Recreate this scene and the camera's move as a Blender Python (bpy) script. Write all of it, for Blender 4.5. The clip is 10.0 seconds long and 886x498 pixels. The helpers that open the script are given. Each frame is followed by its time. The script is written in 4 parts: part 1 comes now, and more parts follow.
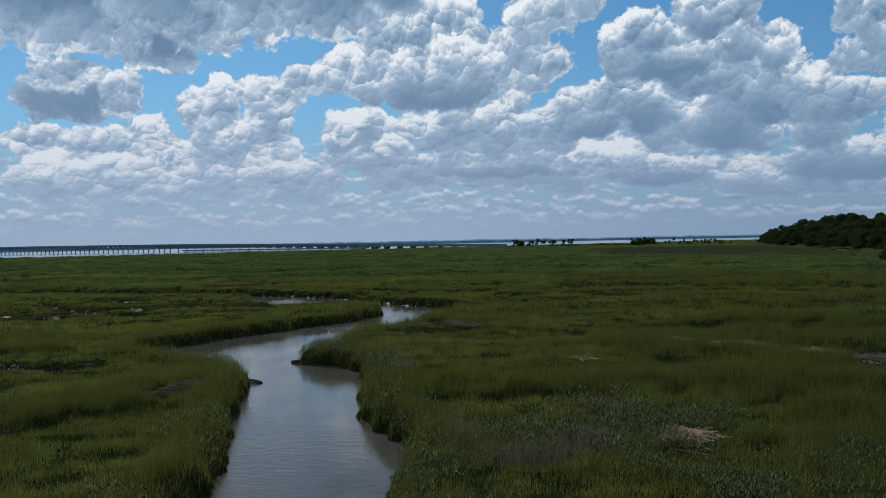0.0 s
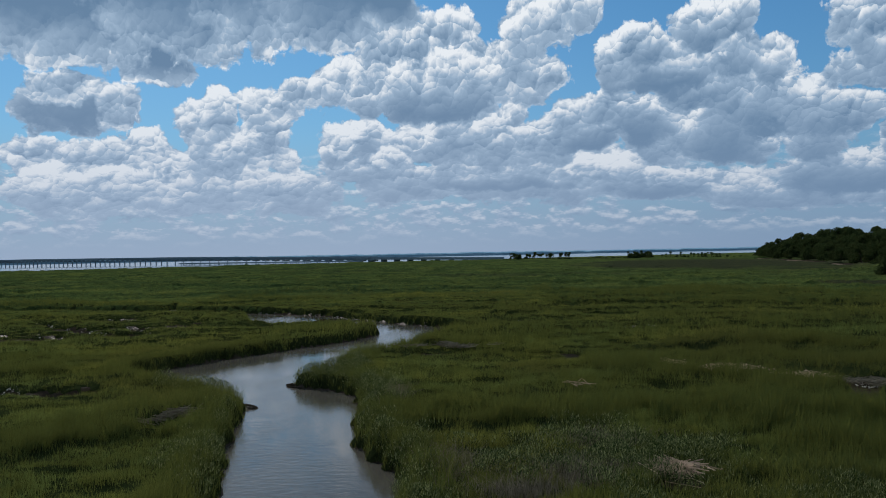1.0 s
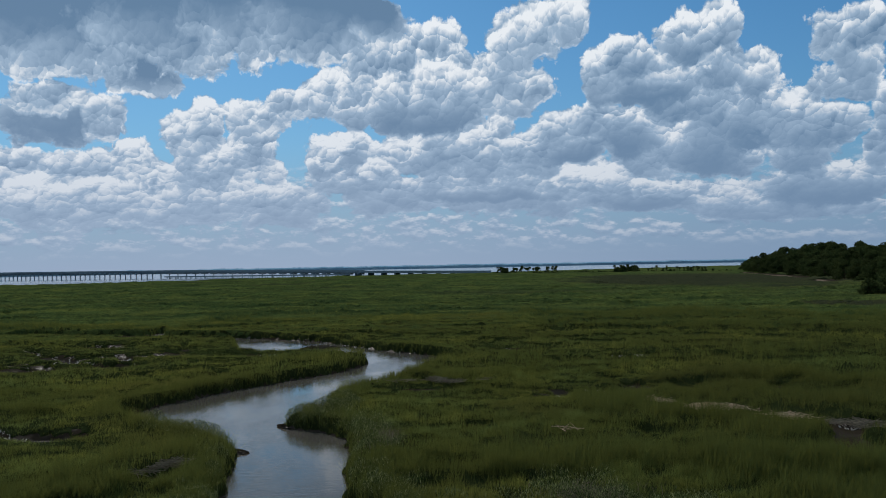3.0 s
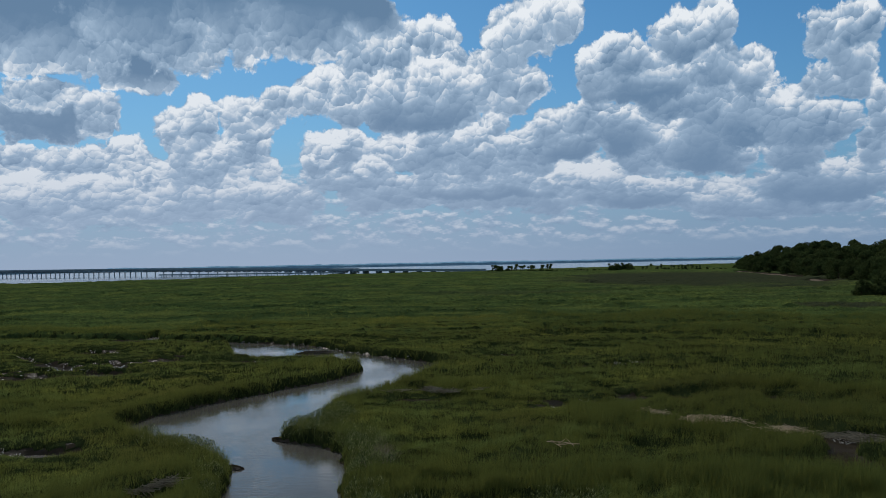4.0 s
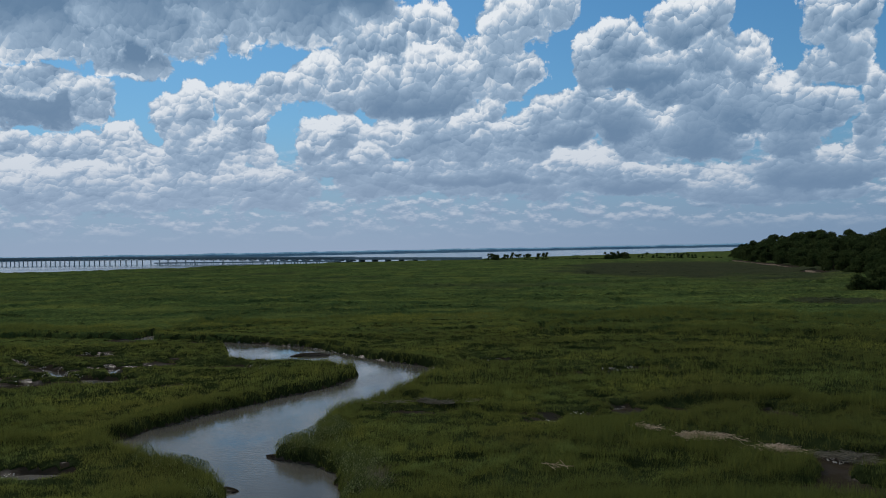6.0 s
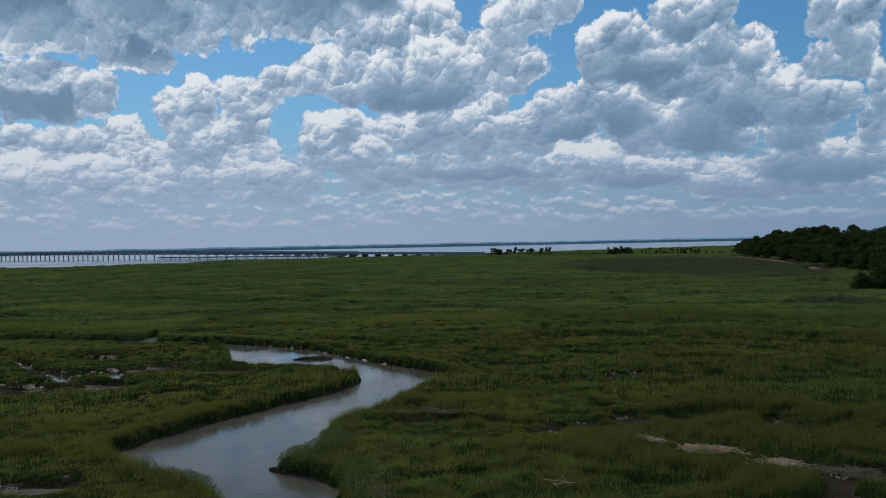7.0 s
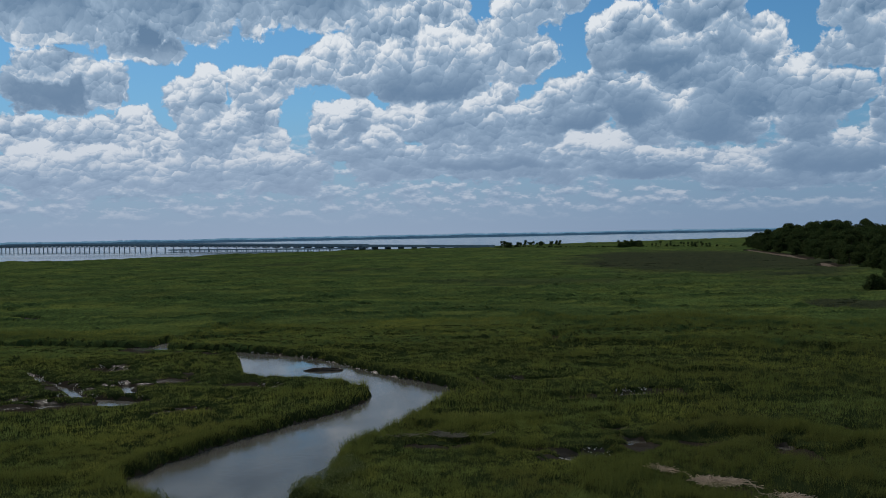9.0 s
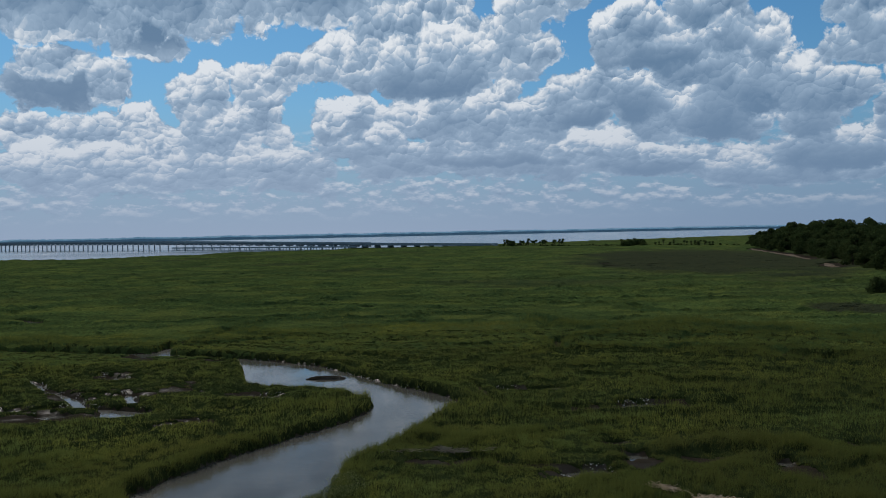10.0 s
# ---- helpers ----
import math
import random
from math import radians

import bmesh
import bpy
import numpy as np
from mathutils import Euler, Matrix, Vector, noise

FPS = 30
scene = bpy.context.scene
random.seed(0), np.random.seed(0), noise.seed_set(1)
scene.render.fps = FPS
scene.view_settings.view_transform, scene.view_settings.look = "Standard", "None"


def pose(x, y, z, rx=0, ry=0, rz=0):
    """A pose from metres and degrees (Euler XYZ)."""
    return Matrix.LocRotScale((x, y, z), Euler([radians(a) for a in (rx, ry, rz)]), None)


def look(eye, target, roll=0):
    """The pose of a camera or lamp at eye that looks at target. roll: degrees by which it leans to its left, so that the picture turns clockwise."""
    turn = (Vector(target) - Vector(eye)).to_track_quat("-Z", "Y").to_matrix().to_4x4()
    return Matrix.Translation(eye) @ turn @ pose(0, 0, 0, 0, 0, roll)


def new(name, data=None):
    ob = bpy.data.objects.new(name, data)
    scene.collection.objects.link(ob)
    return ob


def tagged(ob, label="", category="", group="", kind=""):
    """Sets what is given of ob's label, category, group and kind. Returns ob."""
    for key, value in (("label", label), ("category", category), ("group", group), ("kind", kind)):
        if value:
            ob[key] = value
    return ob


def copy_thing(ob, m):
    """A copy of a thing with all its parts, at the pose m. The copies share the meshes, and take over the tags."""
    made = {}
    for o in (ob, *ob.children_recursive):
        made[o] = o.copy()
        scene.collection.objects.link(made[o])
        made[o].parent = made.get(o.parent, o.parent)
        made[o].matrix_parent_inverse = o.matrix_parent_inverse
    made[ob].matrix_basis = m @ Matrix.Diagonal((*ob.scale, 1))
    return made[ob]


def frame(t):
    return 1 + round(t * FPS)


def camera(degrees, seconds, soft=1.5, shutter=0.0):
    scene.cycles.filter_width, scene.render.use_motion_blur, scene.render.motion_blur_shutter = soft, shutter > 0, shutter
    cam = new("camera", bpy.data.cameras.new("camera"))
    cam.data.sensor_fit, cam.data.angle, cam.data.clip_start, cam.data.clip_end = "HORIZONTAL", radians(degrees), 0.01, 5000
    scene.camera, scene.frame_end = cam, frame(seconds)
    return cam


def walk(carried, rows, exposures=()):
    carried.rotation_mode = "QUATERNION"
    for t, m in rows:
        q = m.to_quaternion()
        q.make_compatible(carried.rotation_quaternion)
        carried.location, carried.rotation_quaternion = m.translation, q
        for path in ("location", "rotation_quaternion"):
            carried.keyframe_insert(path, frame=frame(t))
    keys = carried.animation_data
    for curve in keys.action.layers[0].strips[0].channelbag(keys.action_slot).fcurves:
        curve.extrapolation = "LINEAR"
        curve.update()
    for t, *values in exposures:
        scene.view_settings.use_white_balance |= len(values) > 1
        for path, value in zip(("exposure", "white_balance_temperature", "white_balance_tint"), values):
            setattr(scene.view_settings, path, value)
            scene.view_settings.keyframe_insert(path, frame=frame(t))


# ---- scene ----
cam = camera(54.5, 10.0, soft=0.95)
PATH = [
    (0, (0.169, 0.461, 6.42), (0.106, 2.46, 6.403), -1.1),
    (0.5, (0.267, 0.455, 6.716), (0.206, 2.454, 6.711), -1.1),
    (1, (0.317, 0.237, 7.017), (0.261, 2.236, 7.029), -1.1),
    (1.5, (0.303, -0.044, 7.356), (0.253, 1.955, 7.382), -1.1),
    (2, (0.274, -0.24, 7.765), (0.232, 1.76, 7.799), -1.1),
    (2.5, (0.226, -0.344, 8.195), (0.193, 1.655, 8.234), -1.1),
    (4, (0.197, -0.274, 9.493), (0.184, 1.726, 9.525), -1.1),
    (4.5, (0.201, -0.215, 9.862), (0.192, 1.785, 9.886), -1.1),
    (5, (0.201, -0.114, 10.225), (0.196, 1.886, 10.24), -1.1),
    (5.5, (0.259, -0.18, 10.669), (0.256, 1.82, 10.677), -1.1),
    (7, (0.36, -0.042, 12.224), (0.348, 1.957, 12.21), -1.1),
    (7.5, (0.393, -0.003, 12.751), (0.377, 1.997, 12.731), -1.1),
    (8, (0.359, 0.007, 13.305), (0.336, 2.007, 13.28), -1.1),
    (8.5, (0.359, 0.08, 13.863), (0.329, 2.08, 13.833), -1.1),
    (9, (0.348, 0.163, 14.472), (0.313, 2.162, 14.436), -1.1),
    (9.5, (0.386, 0.192, 15.052), (0.348, 2.191, 15.012), -1.1),
    (10, (0.448, 0.256, 15.695), (0.406, 2.255, 15.652), -1.1),
]
walk(cam, [(t, look(eye, target, roll)) for t, eye, target, roll in PATH], exposures=[(0, 0.03), (5, -0.02), (10, -0.09)])

# ---- node helpers ----


class Nodes:
    """A small writer of shader trees."""

    def __init__(self, tree):
        self.tree, self.nodes = tree, tree.nodes
        self.nodes.clear()

    def put(self, kind, values=None, **settings):
        node = self.nodes.new(kind)
        for key, value in settings.items():
            setattr(node, key, value)
        for key, value in (values or {}).items():
            if isinstance(value, bpy.types.NodeSocket):
                self.tree.links.new(value, node.inputs[key])
            else:
                node.inputs[key].default_value = value
        return node

    def math(self, op, a, b=0.0, c=0.0, clamp=False):
        return self.put("ShaderNodeMath", {0: a, 1: b, 2: c}, operation=op, use_clamp=clamp).outputs[0]

    def vec(self, op, a, b=(0, 0, 0), scale=None):
        node = self.put("ShaderNodeVectorMath", {0: a, 1: b}, operation=op)
        if scale is not None:
            if isinstance(scale, bpy.types.NodeSocket):
                self.tree.links.new(scale, node.inputs["Scale"])
            else:
                node.inputs["Scale"].default_value = scale
        return node.outputs["Value" if op in ("LENGTH", "DOT_PRODUCT", "DISTANCE") else "Vector"]

    def noise(self, vector, scale, detail=4.0, rough=0.5, out="Fac"):
        return self.put("ShaderNodeTexNoise", {"Vector": vector, "Scale": scale, "Detail": detail, "Roughness": rough}).outputs[out]

    def ramp(self, value, low, high, to_low=0.0, to_high=1.0, smooth=True):
        return self.put("ShaderNodeMapRange", {0: value, 1: low, 2: high, 3: to_low, 4: to_high},
                        interpolation_type="SMOOTHSTEP" if smooth else "LINEAR").outputs[0]

    def mix(self, fac, a, b, blend="MIX"):
        node = self.put("ShaderNodeMix", data_type="RGBA", blend_type=blend)
        for socket, value in ((node.inputs[0], fac), (node.inputs[6], a), (node.inputs[7], b)):
            if isinstance(value, bpy.types.NodeSocket):
                self.tree.links.new(value, socket)
            else:
                socket.default_value = value
        return node.outputs[2]


def rgb(r, g, b):
    return (r, g, b, 1.0)


# ---- world: blue sky, cumulus banks, sun ----
SUN_EL, SUN_AZ = 41.0, -24.0  # degrees above the horizon, and to the right of +y
# Cloud masses on the sky's sphere: azimuth, elevation and the two half widths, in degrees.
LOW_BANK = [
    (-11.4, 4.3, 2.9, 1.3), (-3.2, 4.7, 4.1, 1.3), (1.3, 4.4, 3.4, 1.1), (6.2, 4.8, 3.3, 1.4), (10.2, 4.4, 2.9, 1.1),
    (15.2, 4.2, 3.1, 1.1), (18.6, 3.5, 3.0, 0.9), (22.6, 3.9, 3.1, 1.0), (25.2, 3.3, 1.4, 0.6),
]
LEFT_BANK = [
    (-26.1, 6.2, 2.2, 1.3), (-24.0, 5.6, 2.2, 1.5), (-22.4, 6.2, 1.6, 1.2), (-20.6, 6.6, 1.5, 1.5), (-18.9, 5.7, 1.7, 1.2),
    (-26.1, 4.2, 2.5, 1.3), (-22.7, 3.9, 2.9, 1.4), (-18.4, 4.1, 3.5, 1.2), (-16.0, 4.5, 3.2, 1.4),
]
TOWERS = [
    (-12.2, 6.5, 1.1, 0.8), (-16.3, 7.4, 1.8, 2.1), (-17.5, 8.8, 1.2, 1.6), (-16.1, 9.5, 1.3, 1.6), (-13.1, 8.2, 1.4, 2.0),
    (-13.6, 10.0, 1.1, 1.2), (-14.7, 6.9, 1.6, 1.2),
]
MIDDLE = [
    (-7.0, 5.6, 2.6, 1.1), (-0.2, 5.6, 2.3, 1.1), (4.3, 5.5, 2.6, 1.1), (8.0, 5.8, 2.6, 1.3), (12.8, 6.8, 2.5, 1.3),
    (-5.1, 7.0, 1.9, 1.3), (-8.2, 7.4, 1.3, 1.5), (-6.9, 7.9, 1.5, 1.3), (-2.4, 7.6, 2.3, 1.5), (2.5, 7.4, 2.6, 1.7),
    (5.5, 7.5, 2.2, 1.5), (-0.2, 8.0, 2.3, 1.7),
]
MIDDLE_EAST = [
    (23.6, 4.9, 4.0, 1.0), (22.0, 7.0, 2.2, 1.6), (18.3, 6.5, 1.5, 1.1), (14.6, 7.8, 1.6, 1.4), (8.1, 8.6, 2.2, 1.6),
    (11.4, 8.4, 2.2, 1.8), (9.6, 9.3, 1.8, 1.2),
]
SHADED = [
    (23.5, 4.3, 3.7, 0.8), (16.6, 7.2, 2.0, 1.8), (11.3, 7.9, 1.8, 1.2), (12.4, 3.8, 2.8, 0.6), (2.4, 4.6, 4.5, 0.5),
    (19.7, 8.1, 2.0, 0.9), (8.4, 7.2, 2.2, 0.7),
]
HEADS = [
    (8.0, 5.5, 1.1, 0.7), (10.2, 5.5, 1.3, 0.7), (12.9, 4.6, 1.1, 0.6), (14.5, 4.6, 0.9, 0.5), (3.2, 9.4, 1.1, 0.9),
    (1.7, 8.8, 1.3, 0.8),
]
HEADS_WEST = [
    (-4.9, 6.5, 1.3, 0.7), (-6.2, 8.3, 1.0, 0.7), (-8.0, 7.6, 0.7, 1.0), (-3.2, 7.8, 1.1, 0.6), (-25.5, 4.6, 1.1, 0.6),
    (-22.7, 6.7, 1.1, 0.6),
]
EAST = [
    (23.6, 8.1, 2.2, 1.3), (21.4, 8.7, 1.9, 1.4), (18.4, 9.6, 2.7, 1.7), (15.0, 10.2, 2.1, 1.2), (19.4, 11.6, 1.2, 1.5),
    (16.7, 12.3, 2.0, 1.7), (13.6, 11.7, 2.5, 1.7), (10.0, 12.3, 1.8, 1.6), (11.8, 12.9, 1.6, 1.4), (17.1, 14.6, 1.7, 1.5),
    (15.4, 14.0, 1.7, 1.5),
]
FAR_EAST = [
    (26.5, 6.7, 1.0, 1.3), (26.7, 8.7, 1.0, 1.6), (25.2, 10.5, 0.9, 1.1), (23.8, 10.6, 1.2, 1.0), (25.2, 11.8, 1.5, 1.5),
    (24.3, 13.2, 1.5, 1.6), (26.0, 13.6, 1.3, 1.4),
]
COLUMN = [
    (0.6, 11.7, 0.9, 0.7), (2.1, 11.5, 1.7, 1.3), (4.8, 11.4, 1.9, 1.4), (3.3, 12.6, 1.7, 1.6), (4.1, 14.3, 1.7, 1.8),
    (5.6, 15.3, 1.7, 1.7), (7.6, 16.0, 1.8, 1.4),
]
SLANT = [
    (-11.8, 9.8, 1.3, 0.7), (-10.2, 10.5, 1.7, 1.0), (-8.5, 11.3, 1.6, 1.1), (-7.6, 12.1, 1.0, 0.9),
]
CENTRE = [
    (-6.1, 10.5, 1.6, 1.3), (-5.3, 13.1, 1.7, 1.6), (-3.9, 12.7, 2.6, 2.2), (-2.3, 13.4, 1.9, 1.8), (-0.6, 14.4, 1.4, 1.4),
    (0.3, 12.6, 1.4, 1.5), (-3.5, 10.9, 2.6, 1.7), (-0.9, 11.3, 2.7, 1.8),
]
GREY_BASES = [
    (-1.8, 9.8, 3.7, 1.2), (12.8, 10.8, 2.8, 0.6), (-25.0, 9.6, 3.0, 1.6),
]
GREY_FRINGE = [
    (-22.1, 9.4, 1.2, 1.4), (-25.4, 10.6, 1.9, 1.0),
]
HIGH_BANK = [
    (-20.0, 12.2, 2.1, 1.1), (-24.2, 14.9, 6.2, 2.9), (-17.6, 15.8, 5.3, 2.8), (-12.3, 16.4, 4.8, 2.7), (-8.3, 16.2, 4.1, 2.7),
    (-4.9, 16.1, 1.6, 1.4),
]
# Each mass with its brightness and how much brighter it grows upwards.
CLOUD_MASSES = (
    (LOW_BANK, 0.47, 0.40),
    (LEFT_BANK, 0.58, 0.34),
    (TOWERS, 0.58, 0.30),
    (MIDDLE, 0.52, 0.42),
    (MIDDLE_EAST, 0.41, 0.45),
    (SHADED, 0.12, 0.25),
    (HEADS, 0.72, 0.30),
    (HEADS_WEST, 0.72, 0.30),
    (EAST, 0.46, 0.48),
    (FAR_EAST, 0.48, 0.40),
    (COLUMN, 0.54, 0.30),
    (SLANT, 0.62, 0.30),
    (CENTRE, 0.47, 0.42),
    (GREY_BASES, 0.10, 0.20),
    (GREY_FRINGE, 0.50, 0.10),
    (HIGH_BANK, 0.05, -0.45),
)


def group_tree(name, takes, gives):
    tree = bpy.data.node_groups.new(name, "ShaderNodeTree")
    for way, sockets in (("INPUT", takes), ("OUTPUT", gives)):
        for key in sockets:
            tree.interface.new_socket(key, in_out=way, socket_type="NodeSocketVector" if key[0].isupper() else "NodeSocketFloat")
    return tree, Nodes(tree)


def billow_group():
    """Rounded heads of cloud at several sizes at a place of the sky given in degrees: their height about 0, and how much each head turns to the sun."""
    tree, n = group_tree("billows", ["Place"], ["height", "lit"])
    place = n.put("NodeGroupInput").outputs[0]
    wave = n.vec("SCALE", n.vec("SUBTRACT", n.noise(place, 0.9, 3.0, 0.55, "Color"), (0.5, 0.5, 0.5)), scale=1.1)
    p = n.vec("MULTIPLY", n.vec("ADD", place, wave), (1, 1, 0))
    cells = n.put("ShaderNodeTexVoronoi", {"Vector": p, "Scale": 0.5, "Detail": 3.0, "Roughness": 0.55, "Lacunarity": 2.3},
                  feature="F1", normalize=True, voronoi_dimensions="2D").outputs["Distance"]
    grain = n.noise(p, 1.8, 4.0, 0.5)
    height = n.math("ADD", n.math("MULTIPLY_ADD", cells, -2.4, 0.85), n.math("MULTIPLY_ADD", grain, 0.22, -0.11))
    lit = 0.0
    for scale, gain in ((0.33, 0.42), (0.8, 0.42), (1.9, 0.32)):
        head = n.put("ShaderNodeTexVoronoi", {"Vector": p, "Scale": scale, "Smoothness": 0.12}, feature="SMOOTH_F1", voronoi_dimensions="2D").outputs["Position"]
        turned = n.vec("DOT_PRODUCT", n.vec("SUBTRACT", p, head), (-0.3 * scale * gain, 0.95 * scale * gain, 0))
        lit = n.math("ADD", turned, lit)
    n.put("NodeGroupOutput", {0: height, 1: lit})
    return tree


def lump_group():
    """Lays one lump of cloud over the state so far, which is brightness, cover and azimuth."""
    tree, n = group_tree("cloud_lump", ["State", "y", "swell", "relief", "At", "Size"], ["State"])
    state, y, swell, relief, at, size = n.put("NodeGroupInput").outputs[:6]
    old = n.put("ShaderNodeSeparateXYZ", {0: state}).outputs
    at, size = n.put("ShaderNodeSeparateXYZ", {0: at}).outputs, n.put("ShaderNodeSeparateXYZ", {0: size}).outputs
    across = n.math("MULTIPLY_ADD", old[2], size[0], at[0])
    rise = n.math("MULTIPLY_ADD", y, size[1], at[1])
    far = n.math("SQRT", n.math("ADD", n.math("MULTIPLY", across, across), n.math("MULTIPLY", rise, rise)))
    dense = n.math("SUBTRACT", n.math("ADD", swell, 1.0), far)
    rim = n.math("MULTIPLY", n.math("SUBTRACT", 1.0, n.math("MULTIPLY", dense, 1.7, clamp=True)), RIM)
    shade = n.math("ADD", n.math("MULTIPLY_ADD", rise, size[2], at[2]), rim)
    shade = n.math("MULTIPLY_ADD", relief, n.math("MULTIPLY_ADD", shade, 1.5, 0.02, clamp=True), shade)
    body = n.math("MULTIPLY", dense, BODY, clamp=True)
    light = n.math("MULTIPLY_ADD", n.math("SUBTRACT", shade, old[0]), body, old[0])
    cover = n.math("MAXIMUM", old[1], n.math("MULTIPLY", dense, EDGE, clamp=True))
    n.put("NodeGroupOutput", {0: n.put("ShaderNodeCombineXYZ", {0: light, 1: cover, 2: old[2]}).outputs[0]})
    return tree


def build_world():
    world = bpy.data.worlds.new("sky")
    scene.world = world
    world.use_nodes = True
    n = Nodes(world.node_tree)
    way = n.put("ShaderNodeTexCoord").outputs["Generated"]
    xyz = n.put("ShaderNodeSeparateXYZ", {0: way})
    az = n.math("MULTIPLY", n.math("ARCTAN2", xyz.outputs[0], xyz.outputs[1]), 57.2958)
    el = n.math("MULTIPLY", n.math("ARCSINE", xyz.outputs[2]), 57.2958)
    sky = n.put("ShaderNodeTexSky", sky_type="NISHITA", sun_disc=False, sun_elevation=radians(SUN_EL), sun_rotation=radians(SUN_AZ),
                dust_density=0.4, ozone_density=4.0).outputs[0]
    blue = n.mix(n.ramp(el, 0.0, 9.0, 0.15, 1.0), rgb(*LOW_SKY), n.vec("MULTIPLY", sky, SKY_TINT))
    haze = n.math("MULTIPLY", n.math("POWER", 2.718, n.math("MULTIPLY", n.math("MAXIMUM", el, 0.0), -0.165)), 0.93)

    veil = n.mix(n.ramp(az, -12, 30), rgb(*HAZE_WEST), rgb(*HAZE_EAST))

    def finished(light, cover):
        body = n.put("ShaderNodeValToRGB", {0: light})
        ramp = body.color_ramp
        ramp.elements[0].position, ramp.elements[0].color = 0.0, rgb(*CLOUD_DARK)
        ramp.elements[1].position, ramp.elements[1].color = 1.0, rgb(*CLOUD_LIGHT)
        ramp.elements.new(0.55).color = rgb(*CLOUD_MIDDLE)
        clear = n.mix(cover, blue, body.outputs[0])
        return n.put("ShaderNodeBackground", {"Color": n.mix(haze, clear, veil), "Strength": 1.0}).outputs[0]

    # The broken cover of the dome round about and overhead.
    wide = n.noise(n.vec("MULTIPLY", way, (3, 3, 6)), 1.0, 5.0, 0.55)
    shader = finished(n.ramp(wide, 0.75, 0.5, 0.1, 0.9), n.ramp(wide, 0.45, 0.53))
    # Ahead: heads of cumulus, flattened towards the horizon.
    level = n.math("MULTIPLY", n.math("LOGARITHM", n.math("ADD", n.math("MAXIMUM", el, -1.0), 8.0), 2.71828), 17.0)
    place = n.put("ShaderNodeCombineXYZ", {0: az, 1: level, 2: 0.0}).outputs[0]
    group, lump = billow_group(), lump_group()

    def billow(shift):
        node = n.put("ShaderNodeGroup", {}, node_tree=group)
        n.tree.links.new(n.vec("ADD", place, shift), node.inputs[0])
        return node.outputs

    heads, lit = billow((0, 0, 0))[:2]
    relief = n.math("MULTIPLY_ADD", n.math("SUBTRACT", heads, billow((-0.2, 0.6, 0))[0]), 0.5, lit)
    mottle = n.math("MULTIPLY_ADD", n.noise(place, 0.4, 3.0, 0.55), 0.4, -0.2)
    relief = n.math("MULTIPLY_ADD", relief, n.math("MULTIPLY", n.ramp(el, 2.0, 9.0, 0.75, 1.0), RELIEF), mottle)
    angle = n.put("ShaderNodeCombineXYZ", {0: az, 1: el, 2: 0.0}).outputs[0]
    bend = n.vec("SUBTRACT", n.noise(angle, 0.3, 3.0, 0.5, "Color"), (0.5, 0.5, 0.5))
    spot = n.put("ShaderNodeSeparateXYZ", {0: n.vec("ADD", angle, n.vec("SCALE", bend, scale=2.2))})
    at_x, at_y = spot.outputs[0], spot.outputs[1]
    fray = n.math("MULTIPLY_ADD", n.noise(place, 3.2, 4.0, 0.6), 0.2, -0.1)
    swell = n.math("ADD", n.math("MULTIPLY_ADD", heads, SWELL, 0.1), fray)
    # Small broken cloud low over the horizon.
    low_at = n.vec("MULTIPLY", angle, (0.62, 1.5, 0))
    low = n.math("ADD", n.noise(low_at, 0.8, 5.0, 0.6), n.math("MULTIPLY", heads, 0.1))
    low_light = n.math("MULTIPLY_ADD", n.math("SUBTRACT", low, n.noise(n.vec("ADD", low_at, (0, 0.4, 0)), 0.8, 5.0, 0.6)), 3.0, 0.5)
    low_cover = n.math("MULTIPLY", n.ramp(low, 0.44, 0.56), n.math("MULTIPLY", n.ramp(el, 0.5, 2.0), n.ramp(el, 7.5, 4.5)))
    start = n.put("ShaderNodeCombineXYZ", {0: low_light, 1: n.math("MULTIPLY", low_cover, 0.85), 2: at_x}).outputs[0]
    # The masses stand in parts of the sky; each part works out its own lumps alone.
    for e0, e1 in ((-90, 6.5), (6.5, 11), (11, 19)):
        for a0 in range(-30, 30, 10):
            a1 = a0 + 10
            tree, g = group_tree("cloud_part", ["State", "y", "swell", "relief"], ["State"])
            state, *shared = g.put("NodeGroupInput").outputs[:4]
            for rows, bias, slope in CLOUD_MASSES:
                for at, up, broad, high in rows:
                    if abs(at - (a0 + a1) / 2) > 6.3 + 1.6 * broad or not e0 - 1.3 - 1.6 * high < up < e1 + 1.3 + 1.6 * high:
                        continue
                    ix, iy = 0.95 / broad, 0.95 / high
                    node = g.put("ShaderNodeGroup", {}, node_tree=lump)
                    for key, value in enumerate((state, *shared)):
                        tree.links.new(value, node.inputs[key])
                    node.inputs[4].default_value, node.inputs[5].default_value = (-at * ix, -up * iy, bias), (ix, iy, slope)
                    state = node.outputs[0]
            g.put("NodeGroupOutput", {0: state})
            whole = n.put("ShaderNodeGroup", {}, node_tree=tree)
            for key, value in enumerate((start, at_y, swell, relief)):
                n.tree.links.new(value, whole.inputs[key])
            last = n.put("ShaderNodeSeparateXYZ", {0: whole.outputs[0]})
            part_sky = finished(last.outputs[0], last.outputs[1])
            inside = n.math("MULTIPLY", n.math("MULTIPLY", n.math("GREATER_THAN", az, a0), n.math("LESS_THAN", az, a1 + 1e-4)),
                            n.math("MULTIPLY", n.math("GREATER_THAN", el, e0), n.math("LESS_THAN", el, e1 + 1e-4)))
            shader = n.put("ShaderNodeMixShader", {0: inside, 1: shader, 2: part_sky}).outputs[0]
    n.put("ShaderNodeOutputWorld", {"Surface": shader})


